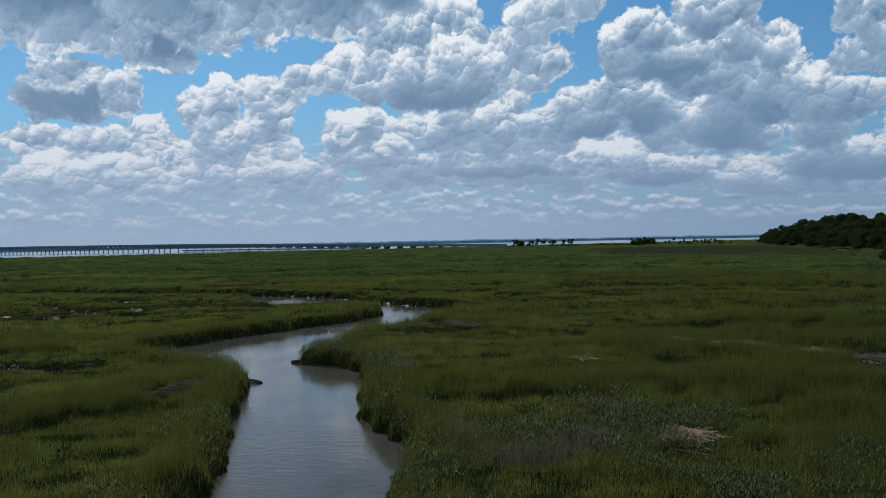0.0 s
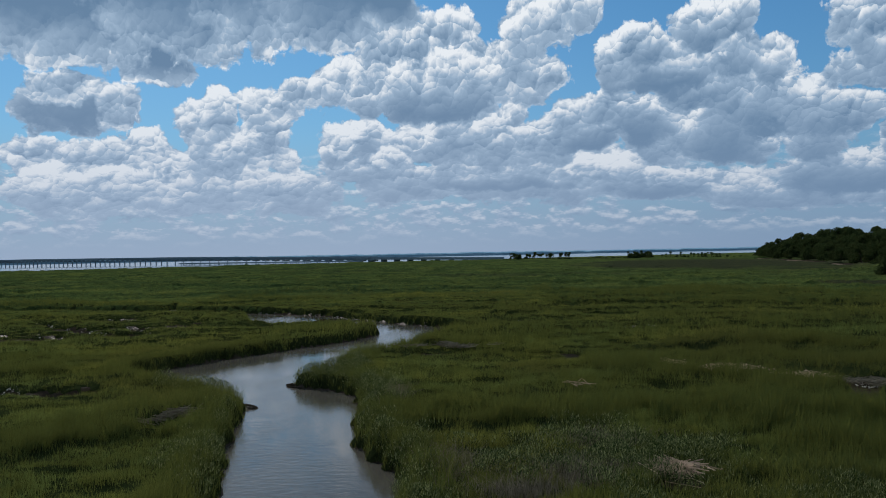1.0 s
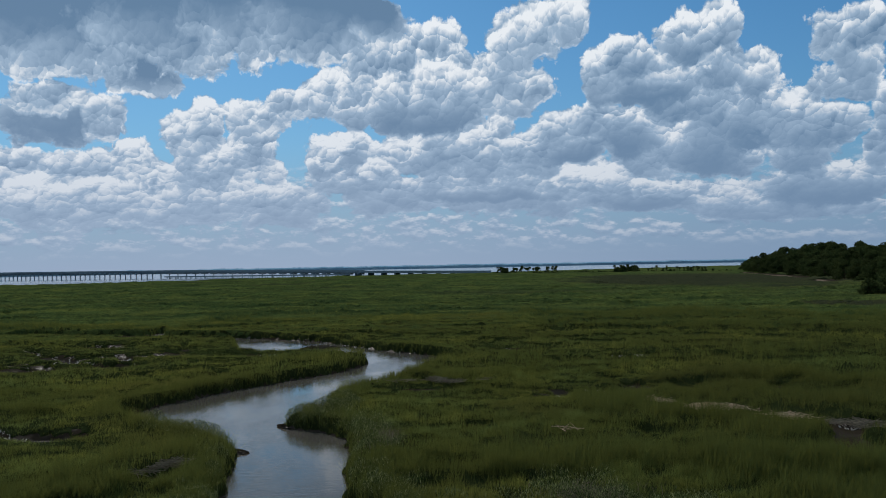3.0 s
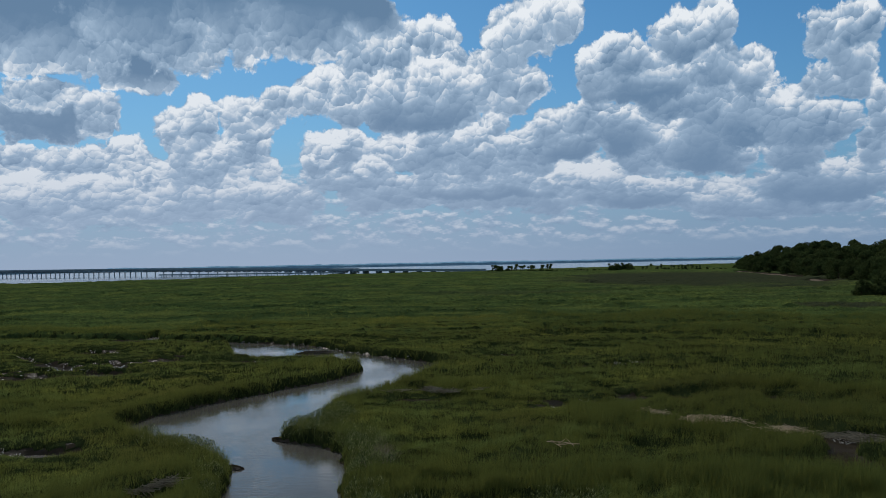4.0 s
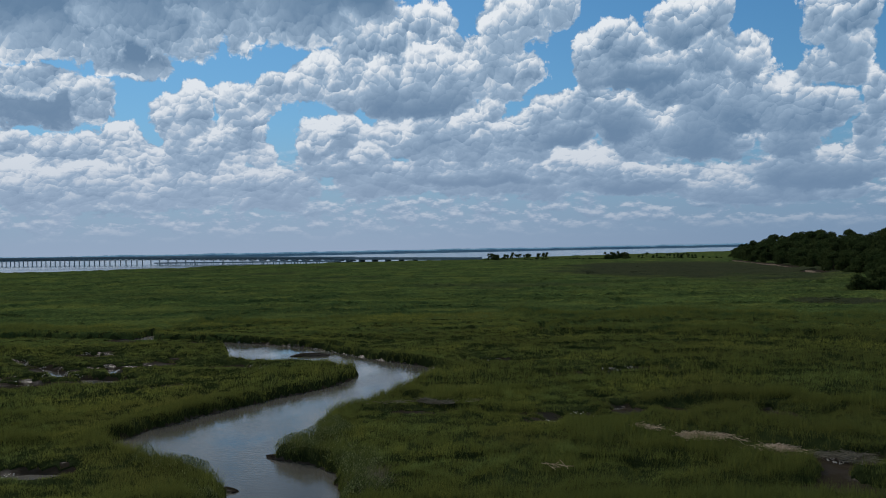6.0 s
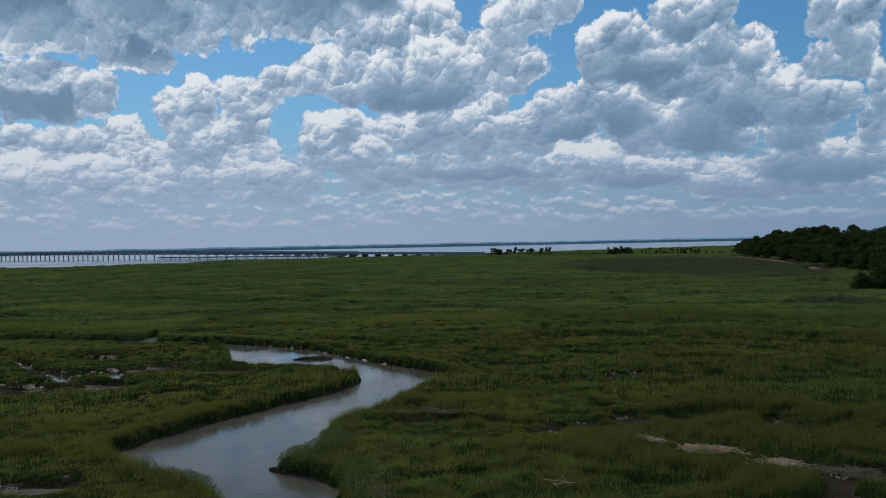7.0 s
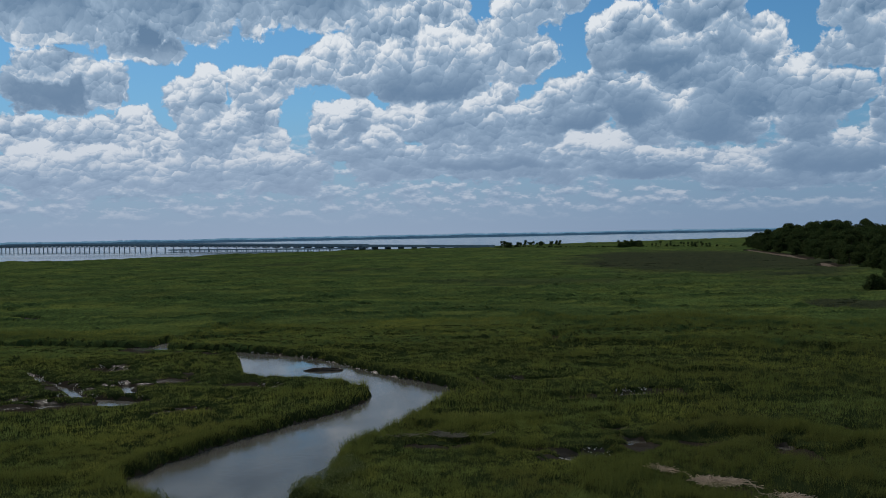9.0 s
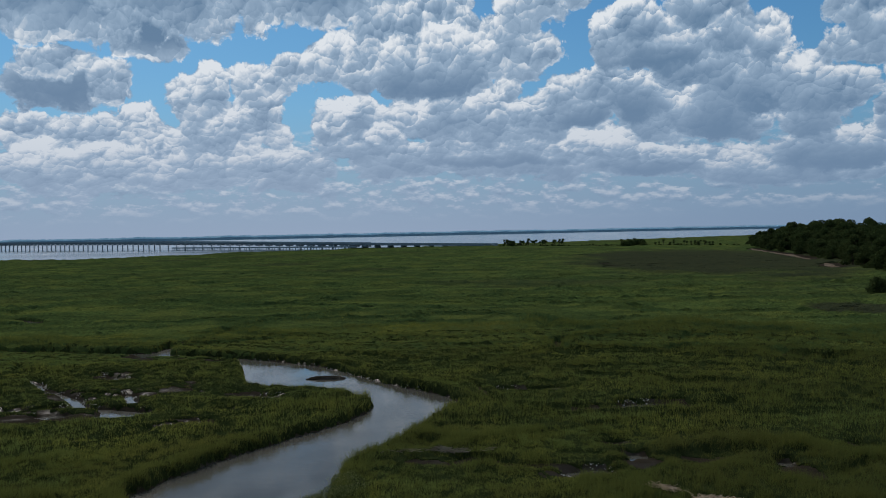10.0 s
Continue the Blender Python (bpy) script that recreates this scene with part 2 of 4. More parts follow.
LOW_SKY = (0.2, 0.32, 0.49)
SKY_TINT = (0.031, 0.062, 0.076)
RELIEF, SWELL, EDGE, BODY, RIM = 0.85, 0.5, 8.0, 3.6, 0.24
CLOUD_DARK, CLOUD_MIDDLE, CLOUD_LIGHT = (0.115, 0.21, 0.34), (0.318, 0.44, 0.585), (0.84, 0.88, 0.92)
HAZE_WEST, HAZE_EAST = (0.31, 0.395, 0.54), (0.2, 0.29, 0.43)  # towards the sun and away from it
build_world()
sun = new("sun", bpy.data.lights.new("sun", "SUN"))
sun.data.energy, sun.data.angle, sun.data.color = 3.6, radians(0.6), (1.0, 0.95, 0.87)
_a, _e = radians(SUN_AZ), radians(SUN_EL)
sun.matrix_world = look((math.sin(_a) * math.cos(_e) * 100, math.cos(_a) * math.cos(_e) * 100, math.sin(_e) * 100), (0, 0, 0))

# ---- materials ----


def material(name):
    m = bpy.data.materials.new(name)
    m.use_nodes = True
    return m, Nodes(m.node_tree)


def finish(n, shader):
    n.put("ShaderNodeOutputMaterial", {"Surface": shader})


def plain(name, dark, light, scale, rough=0.8, bump=0.3, metal=0.0, detail=6.0, spec=0.0):
    """A surface that varies between two colours at two sizes."""
    m, n = material(name)
    at = n.put("ShaderNodeTexCoord").outputs["Object"]
    big, small = n.noise(at, scale, 3.0), n.noise(at, scale * 9, detail, 0.6)
    fac = n.ramp(n.math("ADD", n.math("MULTIPLY", big, 0.6), n.math("MULTIPLY", small, 0.5)), 0.35, 0.75)
    relief = n.put("ShaderNodeBump", {"Height": small, "Strength": bump, "Distance": 0.1}).outputs[0]
    colour = n.mix(fac, rgb(*dark), rgb(*light))
    if spec:
        shader = n.put("ShaderNodeBsdfPrincipled", {"Base Color": colour, "Roughness": rough, "Specular IOR Level": spec, "Metallic": metal, "Normal": relief})
    else:
        shader = n.put("ShaderNodeBsdfDiffuse", {"Color": colour, "Roughness": rough, "Normal": relief})
    finish(n, shader.outputs[0])
    return m


def plant_and_shade_tones(n, colour, vary):
    """Tall cordgrass along the drains, its tone darkened for the shaded fronts; brown rush on the low flats."""
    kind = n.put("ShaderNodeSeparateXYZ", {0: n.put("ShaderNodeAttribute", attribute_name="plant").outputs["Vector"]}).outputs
    # The tall growth's dark green also carries the shade on its fronts.
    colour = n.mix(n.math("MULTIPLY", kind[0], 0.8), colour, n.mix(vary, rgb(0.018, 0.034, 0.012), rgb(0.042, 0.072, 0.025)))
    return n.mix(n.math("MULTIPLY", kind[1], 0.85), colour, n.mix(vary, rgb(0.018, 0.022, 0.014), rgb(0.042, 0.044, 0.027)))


def leaf_material(name, dark, light, yellow, patch=0.075, shine=0.6, glow=0.35, kinds=False):
    """Grass and leaves: patches of tint over the land, a tint of its own for each blade, light that passes through."""
    m, n = material(name)
    at = n.put("ShaderNodeNewGeometry")
    own = at.outputs["Random Per Island"]
    where = n.vec("MULTIPLY", at.outputs["Position"], (1, 0.7, 0))
    patches = n.ramp(n.noise(where, patch, 5.0, 0.6), 0.42, 0.6)
    small = n.ramp(n.noise(at.outputs["Position"], patch * 12, 4.0, 0.6), 0.4, 0.6)
    colour = n.mix(n.math("MULTIPLY_ADD", own, 0.4, n.math("MULTIPLY", small, 0.6), clamp=True), rgb(*dark), rgb(*light))
    colour = n.mix(n.math("MULTIPLY", patches, 0.85), colour, n.mix(own, rgb(*dark), rgb(*yellow)))
    if kinds:
        # Dark streaks across the marsh stand for shade along uneven growth.
        shade_streak = n.ramp(n.noise(n.vec("MULTIPLY", at.outputs["Position"], (0.45, 1.0, 0)), 0.2, 4.0, 0.6), 0.45, 0.6)
        colour = n.mix(n.math("MULTIPLY", shade_streak, 0.6), colour, n.mix(own, rgb(0.013, 0.026, 0.009), rgb(0.05, 0.084, 0.026)))
        colour = n.mix(n.math("MULTIPLY", n.ramp(n.noise(where, 0.085, 4.0, 0.6), 0.5, 0.62), 0.55), colour, n.mix(own, rgb(0.035, 0.04, 0.016), rgb(0.085, 0.085, 0.03)))
        colour = plant_and_shade_tones(n, colour, own)
    face = n.put("ShaderNodeBsdfDiffuse", {"Color": colour, "Roughness": shine})
    through_light = n.put("ShaderNodeBsdfTranslucent", {"Color": n.mix(0.5, colour, rgb(*yellow))})
    both = n.put("ShaderNodeMixShader", {0: glow, 1: face.outputs[0], 2: through_light.outputs[0]})
    finish(n, both.outputs[0])
    return m




def mud_material():
    """Dark mud, wet in patches."""
    m, n = material("mud")
    at = n.put("ShaderNodeTexCoord").outputs["Object"]
    big, small = n.noise(at, 0.5, 3.0), n.noise(at, 4.5, 6.0, 0.6)
    bump = n.put("ShaderNodeBump", {"Height": small, "Strength": 0.6, "Distance": 0.1}).outputs[0]
    body = n.put("ShaderNodeBsdfDiffuse", {"Color": n.mix(small, rgb(0.014, 0.011, 0.008), rgb(0.042, 0.034, 0.024)), "Roughness": 0.8, "Normal": bump})
    film = n.put("ShaderNodeBsdfGlossy", {"Color": rgb(1, 1, 1), "Roughness": 0.3, "Normal": bump}, distribution="BECKMANN")
    finish(n, n.put("ShaderNodeMixShader", {0: n.ramp(big, 0.45, 0.62, 0.0, 0.014), 1: body.outputs[0], 2: film.outputs[0]}).outputs[0])
    return m


MUD = mud_material()
SAND = plain("sand", (0.08, 0.06, 0.042), (0.21, 0.16, 0.12), 0.3, 0.9)
GRASS = leaf_material("marsh_grass", (0.016, 0.032, 0.011), (0.1, 0.156, 0.05), (0.235, 0.24, 0.05), glow=0.28, kinds=True)
STRAW = leaf_material("straw", (0.2, 0.14, 0.1), (0.58, 0.45, 0.33), (0.62, 0.49, 0.37), shine=0.5, glow=0.15)
LEAVES = leaf_material("tree_leaves", (0.018, 0.031, 0.012), (0.042, 0.068, 0.024), (0.062, 0.08, 0.028), glow=0.25)
BARK = plain("bark", (0.03, 0.024, 0.018), (0.1, 0.08, 0.06), 1.0)
# Bluish tones: haze over the bay is put into the concrete's colour.
HAZED_CONCRETE = plain("concrete", (0.11, 0.17, 0.21), (0.19, 0.26, 0.3), 0.2)
# The blue of distance haze is mixed into the far shore's colour.
HAZED_WOODS = plain("hazed_woods", (0.15, 0.29, 0.4), (0.21, 0.36, 0.46), 0.01)


def water_material(name, dark, light, rough, scale, relief):
    m, n = material(name)
    at = n.put("ShaderNodeTexCoord").outputs["Object"]
    slow = n.noise(n.vec("MULTIPLY", at, (1, 0.5, 1)), scale * 0.12, 3.0)
    ripple = n.noise(n.vec("MULTIPLY", at, (1, 1.6, 1)), scale, 3.0)
    calm = n.ramp(slow, 0.4, 0.62)
    height = n.math("MULTIPLY", ripple, n.math("MULTIPLY_ADD", calm, 0.8, 0.2))
    bump = n.put("ShaderNodeBump", {"Height": height, "Strength": relief, "Distance": 0.1 / scale}).outputs[0]
    colour = n.mix(slow, rgb(*dark), rgb(*light))
    shader = n.put("ShaderNodeBsdfPrincipled", {"Base Color": colour, "Roughness": n.math("MULTIPLY_ADD", calm, 0.08, rough), "IOR": 1.33, "Normal": bump})
    finish(n, shader.outputs[0])
    return m


WATER = water_material("creek_water", (0.034, 0.034, 0.03), (0.055, 0.053, 0.046), 0.09, 2.2, 0.25)


def bay_material():
    """Open water under a breeze: broad soft reflection, in long lighter and darker bands."""
    m, n = material("bay_water")
    at = n.put("ShaderNodeTexCoord").outputs["Object"]
    bands = n.noise(n.vec("MULTIPLY", at, (0.15, 1.0, 1)), 0.011, 4.0, 0.6)
    bump = n.put("ShaderNodeBump", {"Height": n.noise(at, 0.8, 3.0), "Strength": 0.05, "Distance": 0.1}).outputs[0]
    body = n.put("ShaderNodeBsdfDiffuse", {"Color": n.mix(bands, rgb(0.04, 0.056, 0.07), rgb(0.075, 0.095, 0.11))})
    film = n.put("ShaderNodeBsdfGlossy", {"Color": rgb(1, 1, 1), "Roughness": n.ramp(bands, 0.3, 0.7, 0.14, 0.24), "Normal": bump}, distribution="BECKMANN")
    fac = n.put("ShaderNodeFresnel", {"IOR": 1.33, "Normal": bump}).outputs[0]
    finish(n, n.put("ShaderNodeMixShader", {0: n.math("MULTIPLY", fac, 0.85), 1: body.outputs[0], 2: film.outputs[0]}).outputs[0])
    return m


BAY = bay_material()


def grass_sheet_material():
    """The closed cover of the marsh seen from afar: blade tips in streaks, patches of tint, self-shade in the dark
    tones.
    """
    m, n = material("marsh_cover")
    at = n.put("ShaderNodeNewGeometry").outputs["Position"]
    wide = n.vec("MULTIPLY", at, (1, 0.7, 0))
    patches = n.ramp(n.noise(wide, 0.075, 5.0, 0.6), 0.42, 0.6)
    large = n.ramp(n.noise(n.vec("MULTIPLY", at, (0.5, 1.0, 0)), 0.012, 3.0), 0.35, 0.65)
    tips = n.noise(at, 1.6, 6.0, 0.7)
    # The darker tone holds the shade that blades throw on one another.
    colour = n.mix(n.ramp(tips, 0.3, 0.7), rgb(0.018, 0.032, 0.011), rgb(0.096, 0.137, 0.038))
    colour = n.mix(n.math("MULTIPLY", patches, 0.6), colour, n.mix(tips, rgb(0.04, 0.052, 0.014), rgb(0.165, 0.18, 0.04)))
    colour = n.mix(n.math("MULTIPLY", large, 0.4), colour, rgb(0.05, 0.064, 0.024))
    # Long dark bands paint the shaded fronts of steps in the grass.
    shade_streak = n.ramp(n.noise(n.vec("MULTIPLY", at, (0.3, 1.0, 0)), 0.11, 5.0, 0.65), 0.44, 0.56)
    colour = n.mix(n.math("MULTIPLY", shade_streak, 0.6), colour, n.mix(tips, rgb(0.012, 0.024, 0.009), rgb(0.04, 0.064, 0.022)))
    colour = plant_and_shade_tones(n, colour, tips)
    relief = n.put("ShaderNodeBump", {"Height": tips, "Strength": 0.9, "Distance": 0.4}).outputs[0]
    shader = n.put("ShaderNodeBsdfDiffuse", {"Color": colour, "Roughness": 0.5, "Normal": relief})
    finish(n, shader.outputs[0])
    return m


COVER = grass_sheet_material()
# Near-black tones put the shade inside the grass into the colour.
SHADED_STEMS = plain("stems", (0.009, 0.014, 0.005), (0.027, 0.036, 0.013), 0.8)

# ---- mesh helpers ----


def mesh_from(name, verts, faces, mat, smooth=False, plant=None):
    """A mesh from arrays: verts (n, 3), faces (m, 3) or (m, 4)."""
    verts, faces = np.asarray(verts, np.float32), np.asarray(faces, np.int32)
    me = bpy.data.meshes.new(name)
    k = faces.shape[1]
    me.vertices.add(len(verts))
    me.vertices.foreach_set("co", verts.ravel())
    me.loops.add(faces.size)
    me.loops.foreach_set("vertex_index", faces.ravel())
    me.polygons.add(len(faces))
    me.polygons.foreach_set("loop_start", np.arange(0, faces.size, k, dtype=np.int32))
    me.polygons.foreach_set("use_smooth", np.full(len(faces), smooth))
    me.update(calc_edges=True)
    me.materials.append(mat)
    if plant is not None:
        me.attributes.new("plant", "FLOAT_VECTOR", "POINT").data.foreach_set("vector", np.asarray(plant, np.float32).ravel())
    return me


def part(name, data, mat, parent, label=""):
    """Links a bmesh or a mesh as one object under a thing."""
    if isinstance(data, bmesh.types.BMesh):
        me = bpy.data.meshes.new(name)
        data.to_mesh(me)
        data.free()
        me.materials.append(mat)
    else:
        me = data
    ob = new(name, me)
    ob.parent = parent
    return tagged(ob, label)


def box(bm, x0, x1, y0, y1, z0, z1):
    m = Matrix.LocRotScale(((x0 + x1) / 2, (y0 + y1) / 2, (z0 + z1) / 2), None, (x1 - x0, y1 - y0, z1 - z0))
    bmesh.ops.create_cube(bm, size=1.0, matrix=m)
    return bm


# ---- the lie of the land ----
RNG = np.random.default_rng(7)


def value_noise(x, y, seed):
    """Smooth noise from -1 to 1 on a unit lattice."""
    ix, iy = np.floor(x).astype(np.int64), np.floor(y).astype(np.int64)
    fx, fy = x - ix, y - iy
    fx, fy = fx * fx * (3 - 2 * fx), fy * fy * (3 - 2 * fy)

    def corner(a, b):
        h = (a * 374761393 + b * 668265263 + seed * 1442695041) & 0x7FFFFFFF
        h = ((h ^ (h >> 13)) * 1274126177) & 0x7FFFFFFF
        return ((h ^ (h >> 16)) & 0xFFFF) / 32767.5 - 1

    top = corner(ix, iy) * (1 - fx) + corner(ix + 1, iy) * fx
    low = corner(ix, iy + 1) * (1 - fx) + corner(ix + 1, iy + 1) * fx
    return top * (1 - fy) + low * fy


def fbm(x, y, seed, octaves=4):
    total, gain = 0.0, 1.0
    for k in range(octaves):
        total = total + gain * value_noise(x * 2**k + 17.3 * k, y * 2**k - 9.1 * k, seed + k)
        gain *= 0.5
    return total / 1.9


# The creek's two banks, from behind the start to where it narrows into the side channel.
BANK_WEST = [
    (-5.4, -60), (-6.2, 8), (-6.5, 17), (-6.9, 23.5), (-7.5, 27), (-8.8, 32), (-9.5, 35.6), (-10.1, 39.6), (-11.6, 42.2), (-13.8, 44.2),
    (-16.5, 46.2), (-19.4, 49.4), (-19.8, 51.8), (-19.2, 53.4), (-18.6, 55.2), (-17.4, 57.8), (-16.2, 60.2), (-14.7, 62.6), (-13.1, 65), (-11.4, 67.5),
    (-9.6, 70.6), (-8.3, 73.6), (-7.8, 77.0), (-8.6, 79.8), (-11.4, 82.8), (-14.2, 85.0), (-17.6, 86.4), (-21.0, 86.8), (-22.6, 90), (-24.2, 96), (-26.2, 102),
]
BANK_EAST = [
    (-28.5, 108.6), (-23.4, 105.6), (-18.5, 102.2), (-15.3, 99.3), (-12.1, 95), (-9.1, 90.8), (-6.5, 87.2), (-3.5, 84.2), (-0.8, 80.6), (0.4, 77.6), (-1.1, 74),
    (-2.5, 69.1), (-3.6, 66.1), (-5.0, 63.1), (-6.4, 60.2), (-7.5, 56.4), (-7.6, 51.6), (-7.4, 49.2), (-8.3, 48.2), (-9.3, 47.0), (-8.9, 46.0), (-7.0, 45.2),
    (-5.4, 43.0), (-4.6, 40), (-4.4, 36), (-3.9, 32), (-2.8, 29.2), (-1.8, 26.8), (-1.6, 24.6), (-1.9, 22), (-1.5, 17), (-0.9, 8), (0.6, -60),
]
# The side channel that runs on from it: x, y and half width.
GULLY = [(-27, 105.5, 1.4), (-32, 108.6, 0.9), (-36.5, 109.4, 0.9), (-39.2, 110.6, 2.3), (-42, 112.5, 1.4), (-48, 113.4, 1.4), (-56, 114.6, 1.5), (-66, 117.6, 1.5), (-95, 121, 1.2)]
INLET = [(-39.6, 113, 1.5), (-39.6, 118, 0.9), (-38, 126, 0.6), (-36, 131, 0.5)]
# Wet runs through the grass of the inner marsh.
RUNS = [
    [(-45.5, 91.5, 0.4), (-42.1, 86.5, 0.5), (-39.3, 84.2, 0.5), (-36.8, 81.3, 0.8), (-35, 78.5, 0.8), (-33.9, 77.0, 0.8), (-31.5, 76.6, 0.9), (-29.2, 74.2, 2.4)],
    [(-56, 75.2, 0.6), (-46, 75.8, 0.7), (-40.3, 76.2, 0.8), (-35.4, 77.3, 0.8)],
    [(-29.9, 78.8, 0.8), (-32.2, 82.8, 0.7), (-33, 85.2, 0.3)],
    [(-36.2, 92.2, 0.5), (-37.4, 93.3, 0.8), (-40.2, 95.4, 0.3)],
    [(-74.5, 151.5, 1.4), (-79, 157.5, 1.6), (-84, 161, 1.0), (-96, 157, 0.8)],
    [(-62, 150, 0.6), (-72, 153, 0.8)],
]
# Bare wet hollows: x, y, radius, stretch along x.
HOLLOWS = [
    (-35.6, 73.9, 0.9, 1.4), (-22.6, 71.4, 0.3, 2.2), (-18.5, 81.8, 0.3, 2.0), (-20.6, 75.4, 0.3, 1.8), (-20.5, 43, 1.0, 1.4), (-25, 43.4, 1.1, 2.0),
    (12, 58.5, 0.7, 0.9), (11, 61.5, 0.55, 1.4), (21.2, 56, 0.65, 0.8), (22.5, 42.8, 0.6, 2.6), (28, 60, 0.7, 1.2), (8.6, 54.5, 0.8, 1.8), (17, 75, 0.9, 2.4), (7, 83, 0.9, 2.5),
]


def creek_edge(x, y):
    """Distance to the creek's banks: negative over the water."""
    out = np.full(np.shape(x), 1e3)
    close = (x > -36) & (x < 12) & (y < 120)
    px, py = x[close], y[close]
    ring = BANK_WEST + BANK_EAST
    best, inside = np.full(len(px), 1e9), np.zeros(len(px), bool)
    for (x0, y0), (x1, y1) in zip(ring, ring[1:] + ring[:1]):
        dx, dy = x1 - x0, y1 - y0
        t = np.clip(((px - x0) * dx + (py - y0) * dy) / (dx * dx + dy * dy), 0, 1)
        best = np.minimum(best, (px - x0 - t * dx) ** 2 + (py - y0 - t * dy) ** 2)
        if dy:
            inside ^= ((y0 > py) != (y1 > py)) & (px < x0 + (py - y0) * dx / dy)
    out[close] = np.where(inside, -1, 1) * np.sqrt(best)
    return out


def along(line, x, y):
    """Distance to the edge of a channel: negative inside."""
    best = np.full(np.shape(x), 1e9)
    for (x0, y0, w0), (x1, y1, w1) in zip(line, line[1:]):
        dx, dy = x1 - x0, y1 - y0
        t = np.clip(((x - x0) * dx + (y - y0) * dy) / (dx * dx + dy * dy), 0, 1)
        best = np.minimum(best, np.hypot(x - x0 - t * dx, y - y0 - t * dy) - (w0 + t * (w1 - w0)))
    return best


def hollow_edge(x, y):
    """Distance to the edge of the nearest bare hollow."""
    wobble = 0.6 * fbm(x * 0.35, y * 0.5, 8, 3)
    d = np.full(np.shape(x), 1e9)
    for hx, hy, r, stretch in HOLLOWS:
        d = np.minimum(d, np.hypot((x - hx) / stretch, y - hy) - 1.35 * r + wobble)
    for line in RUNS:
        d = np.minimum(d, along(line, x, y) + 0.15 + 0.6 * wobble)
    return d


def water_edge(x, y, hollow=None):
    wobble = 0.28 * fbm(x * 0.6, y * 0.6, 3, 3) + 0.2 * value_noise(x * 1.9, y * 1.9, 5)
    d = np.minimum(np.minimum(creek_edge(x, y), along(GULLY, x, y)), along(INLET, x, y)) + wobble
    return np.minimum(d, hollow_edge(x, y) if hollow is None else hollow)


BAY_X = [-3000, -337, -254, -217, -188, -14, 60, 190, 414, 3000]
BAY_Y = [560, 610, 565, 629, 690, 800, 900, 1005, 1228, 1500]
SHORE_Y = [-3000, 60, 147, 190, 236, 285, 373, 427, 519, 625, 760, 1100, 5000]
SHORE_X = [220, 120, 88, 100, 115, 127, 152, 163, 178, 206, 250, 500, 700]


def bay_depth(x, y):
    """Metres past the marsh's outer edge: positive over open water."""
    return y - np.interp(x, BAY_X, BAY_Y) - 10 * fbm(x * 0.02, y * 0.02, 21, 3)


def inland(x, y):
    """Metres past the foot of the wooded upland."""
    return x - np.interp(y, SHORE_Y, SHORE_X) - 5 * fbm(x * 0.05, y * 0.05, 31, 2)


def smooth(a, b, v):
    t = np.clip((v - a) / (b - a), 0, 1)
    return t * t * (3 - 2 * t)


def ground_z(x, y, edge=None):
    edge = water_edge(x, y) if edge is None else edge
    z = 0.42 + 0.1 * fbm(x * 0.3, y * 0.3, 41, 3) - 0.3 * drains(x, y)[0]
    z = z * smooth(-0.2, 0.5, edge) - 0.9 * (1 - smooth(-1.6, 0.15, edge))
    z = z + 3.0 * smooth(0, 45, inland(x, y)) + 0.4 * smooth(-3, 3, inland(x, y))
    sea = smooth(-2, 8, bay_depth(x, y))
    return z * (1 - sea) - 1.5 * sea


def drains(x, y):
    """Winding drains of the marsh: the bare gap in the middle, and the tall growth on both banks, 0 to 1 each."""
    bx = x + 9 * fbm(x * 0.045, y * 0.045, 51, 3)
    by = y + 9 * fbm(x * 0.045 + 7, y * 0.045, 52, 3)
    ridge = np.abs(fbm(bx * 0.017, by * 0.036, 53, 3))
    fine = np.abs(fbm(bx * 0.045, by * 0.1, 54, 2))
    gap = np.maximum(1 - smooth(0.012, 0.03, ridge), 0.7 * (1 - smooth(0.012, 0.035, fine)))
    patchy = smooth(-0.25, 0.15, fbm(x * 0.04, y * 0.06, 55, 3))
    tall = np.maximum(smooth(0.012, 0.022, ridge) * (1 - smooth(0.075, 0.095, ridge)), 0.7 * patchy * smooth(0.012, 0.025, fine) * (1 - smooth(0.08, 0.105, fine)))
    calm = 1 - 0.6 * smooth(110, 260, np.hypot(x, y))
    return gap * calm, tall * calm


def rush_and_cloud_shade(x, y):
    """Low brown flats among the green, and near grass browned for cloud shade."""
    w = 0.35 * fbm(x * 0.06, y * 0.04, 57, 3)
    flat = 1 - smooth(0.7, 1.2, np.hypot((x - 110 - 0.12 * (y - 390)) / 62, (y - 395) / 150) + w)
    pan = 1 - smooth(0.8, 1.1, np.hypot((x - 70) / 9, (y - 153) / 11) + w)
    # Browning at the near right stands in for the shade of a cloud.
    brown = 0.5 * smooth(-0.1, 0.5, fbm(x * 0.07, y * 0.12, 59, 3)) * smooth(0, 8, x) * (1 - smooth(60, 110, y))
    streaks = 0.5 * smooth(0.25, 0.45, fbm(x * 0.025, y * 0.03 + 3, 58, 3)) * smooth(150, 260, y)
    return np.maximum(np.maximum(flat, pan), np.maximum(streaks, brown))


def tussocks(x, y):
    """Clumps within the growth, about 0."""
    return 0.7 * value_noise(x * 1.3, y * 1.1, 67) + 0.5 * value_noise(x * 2.9, y * 2.7, 68)


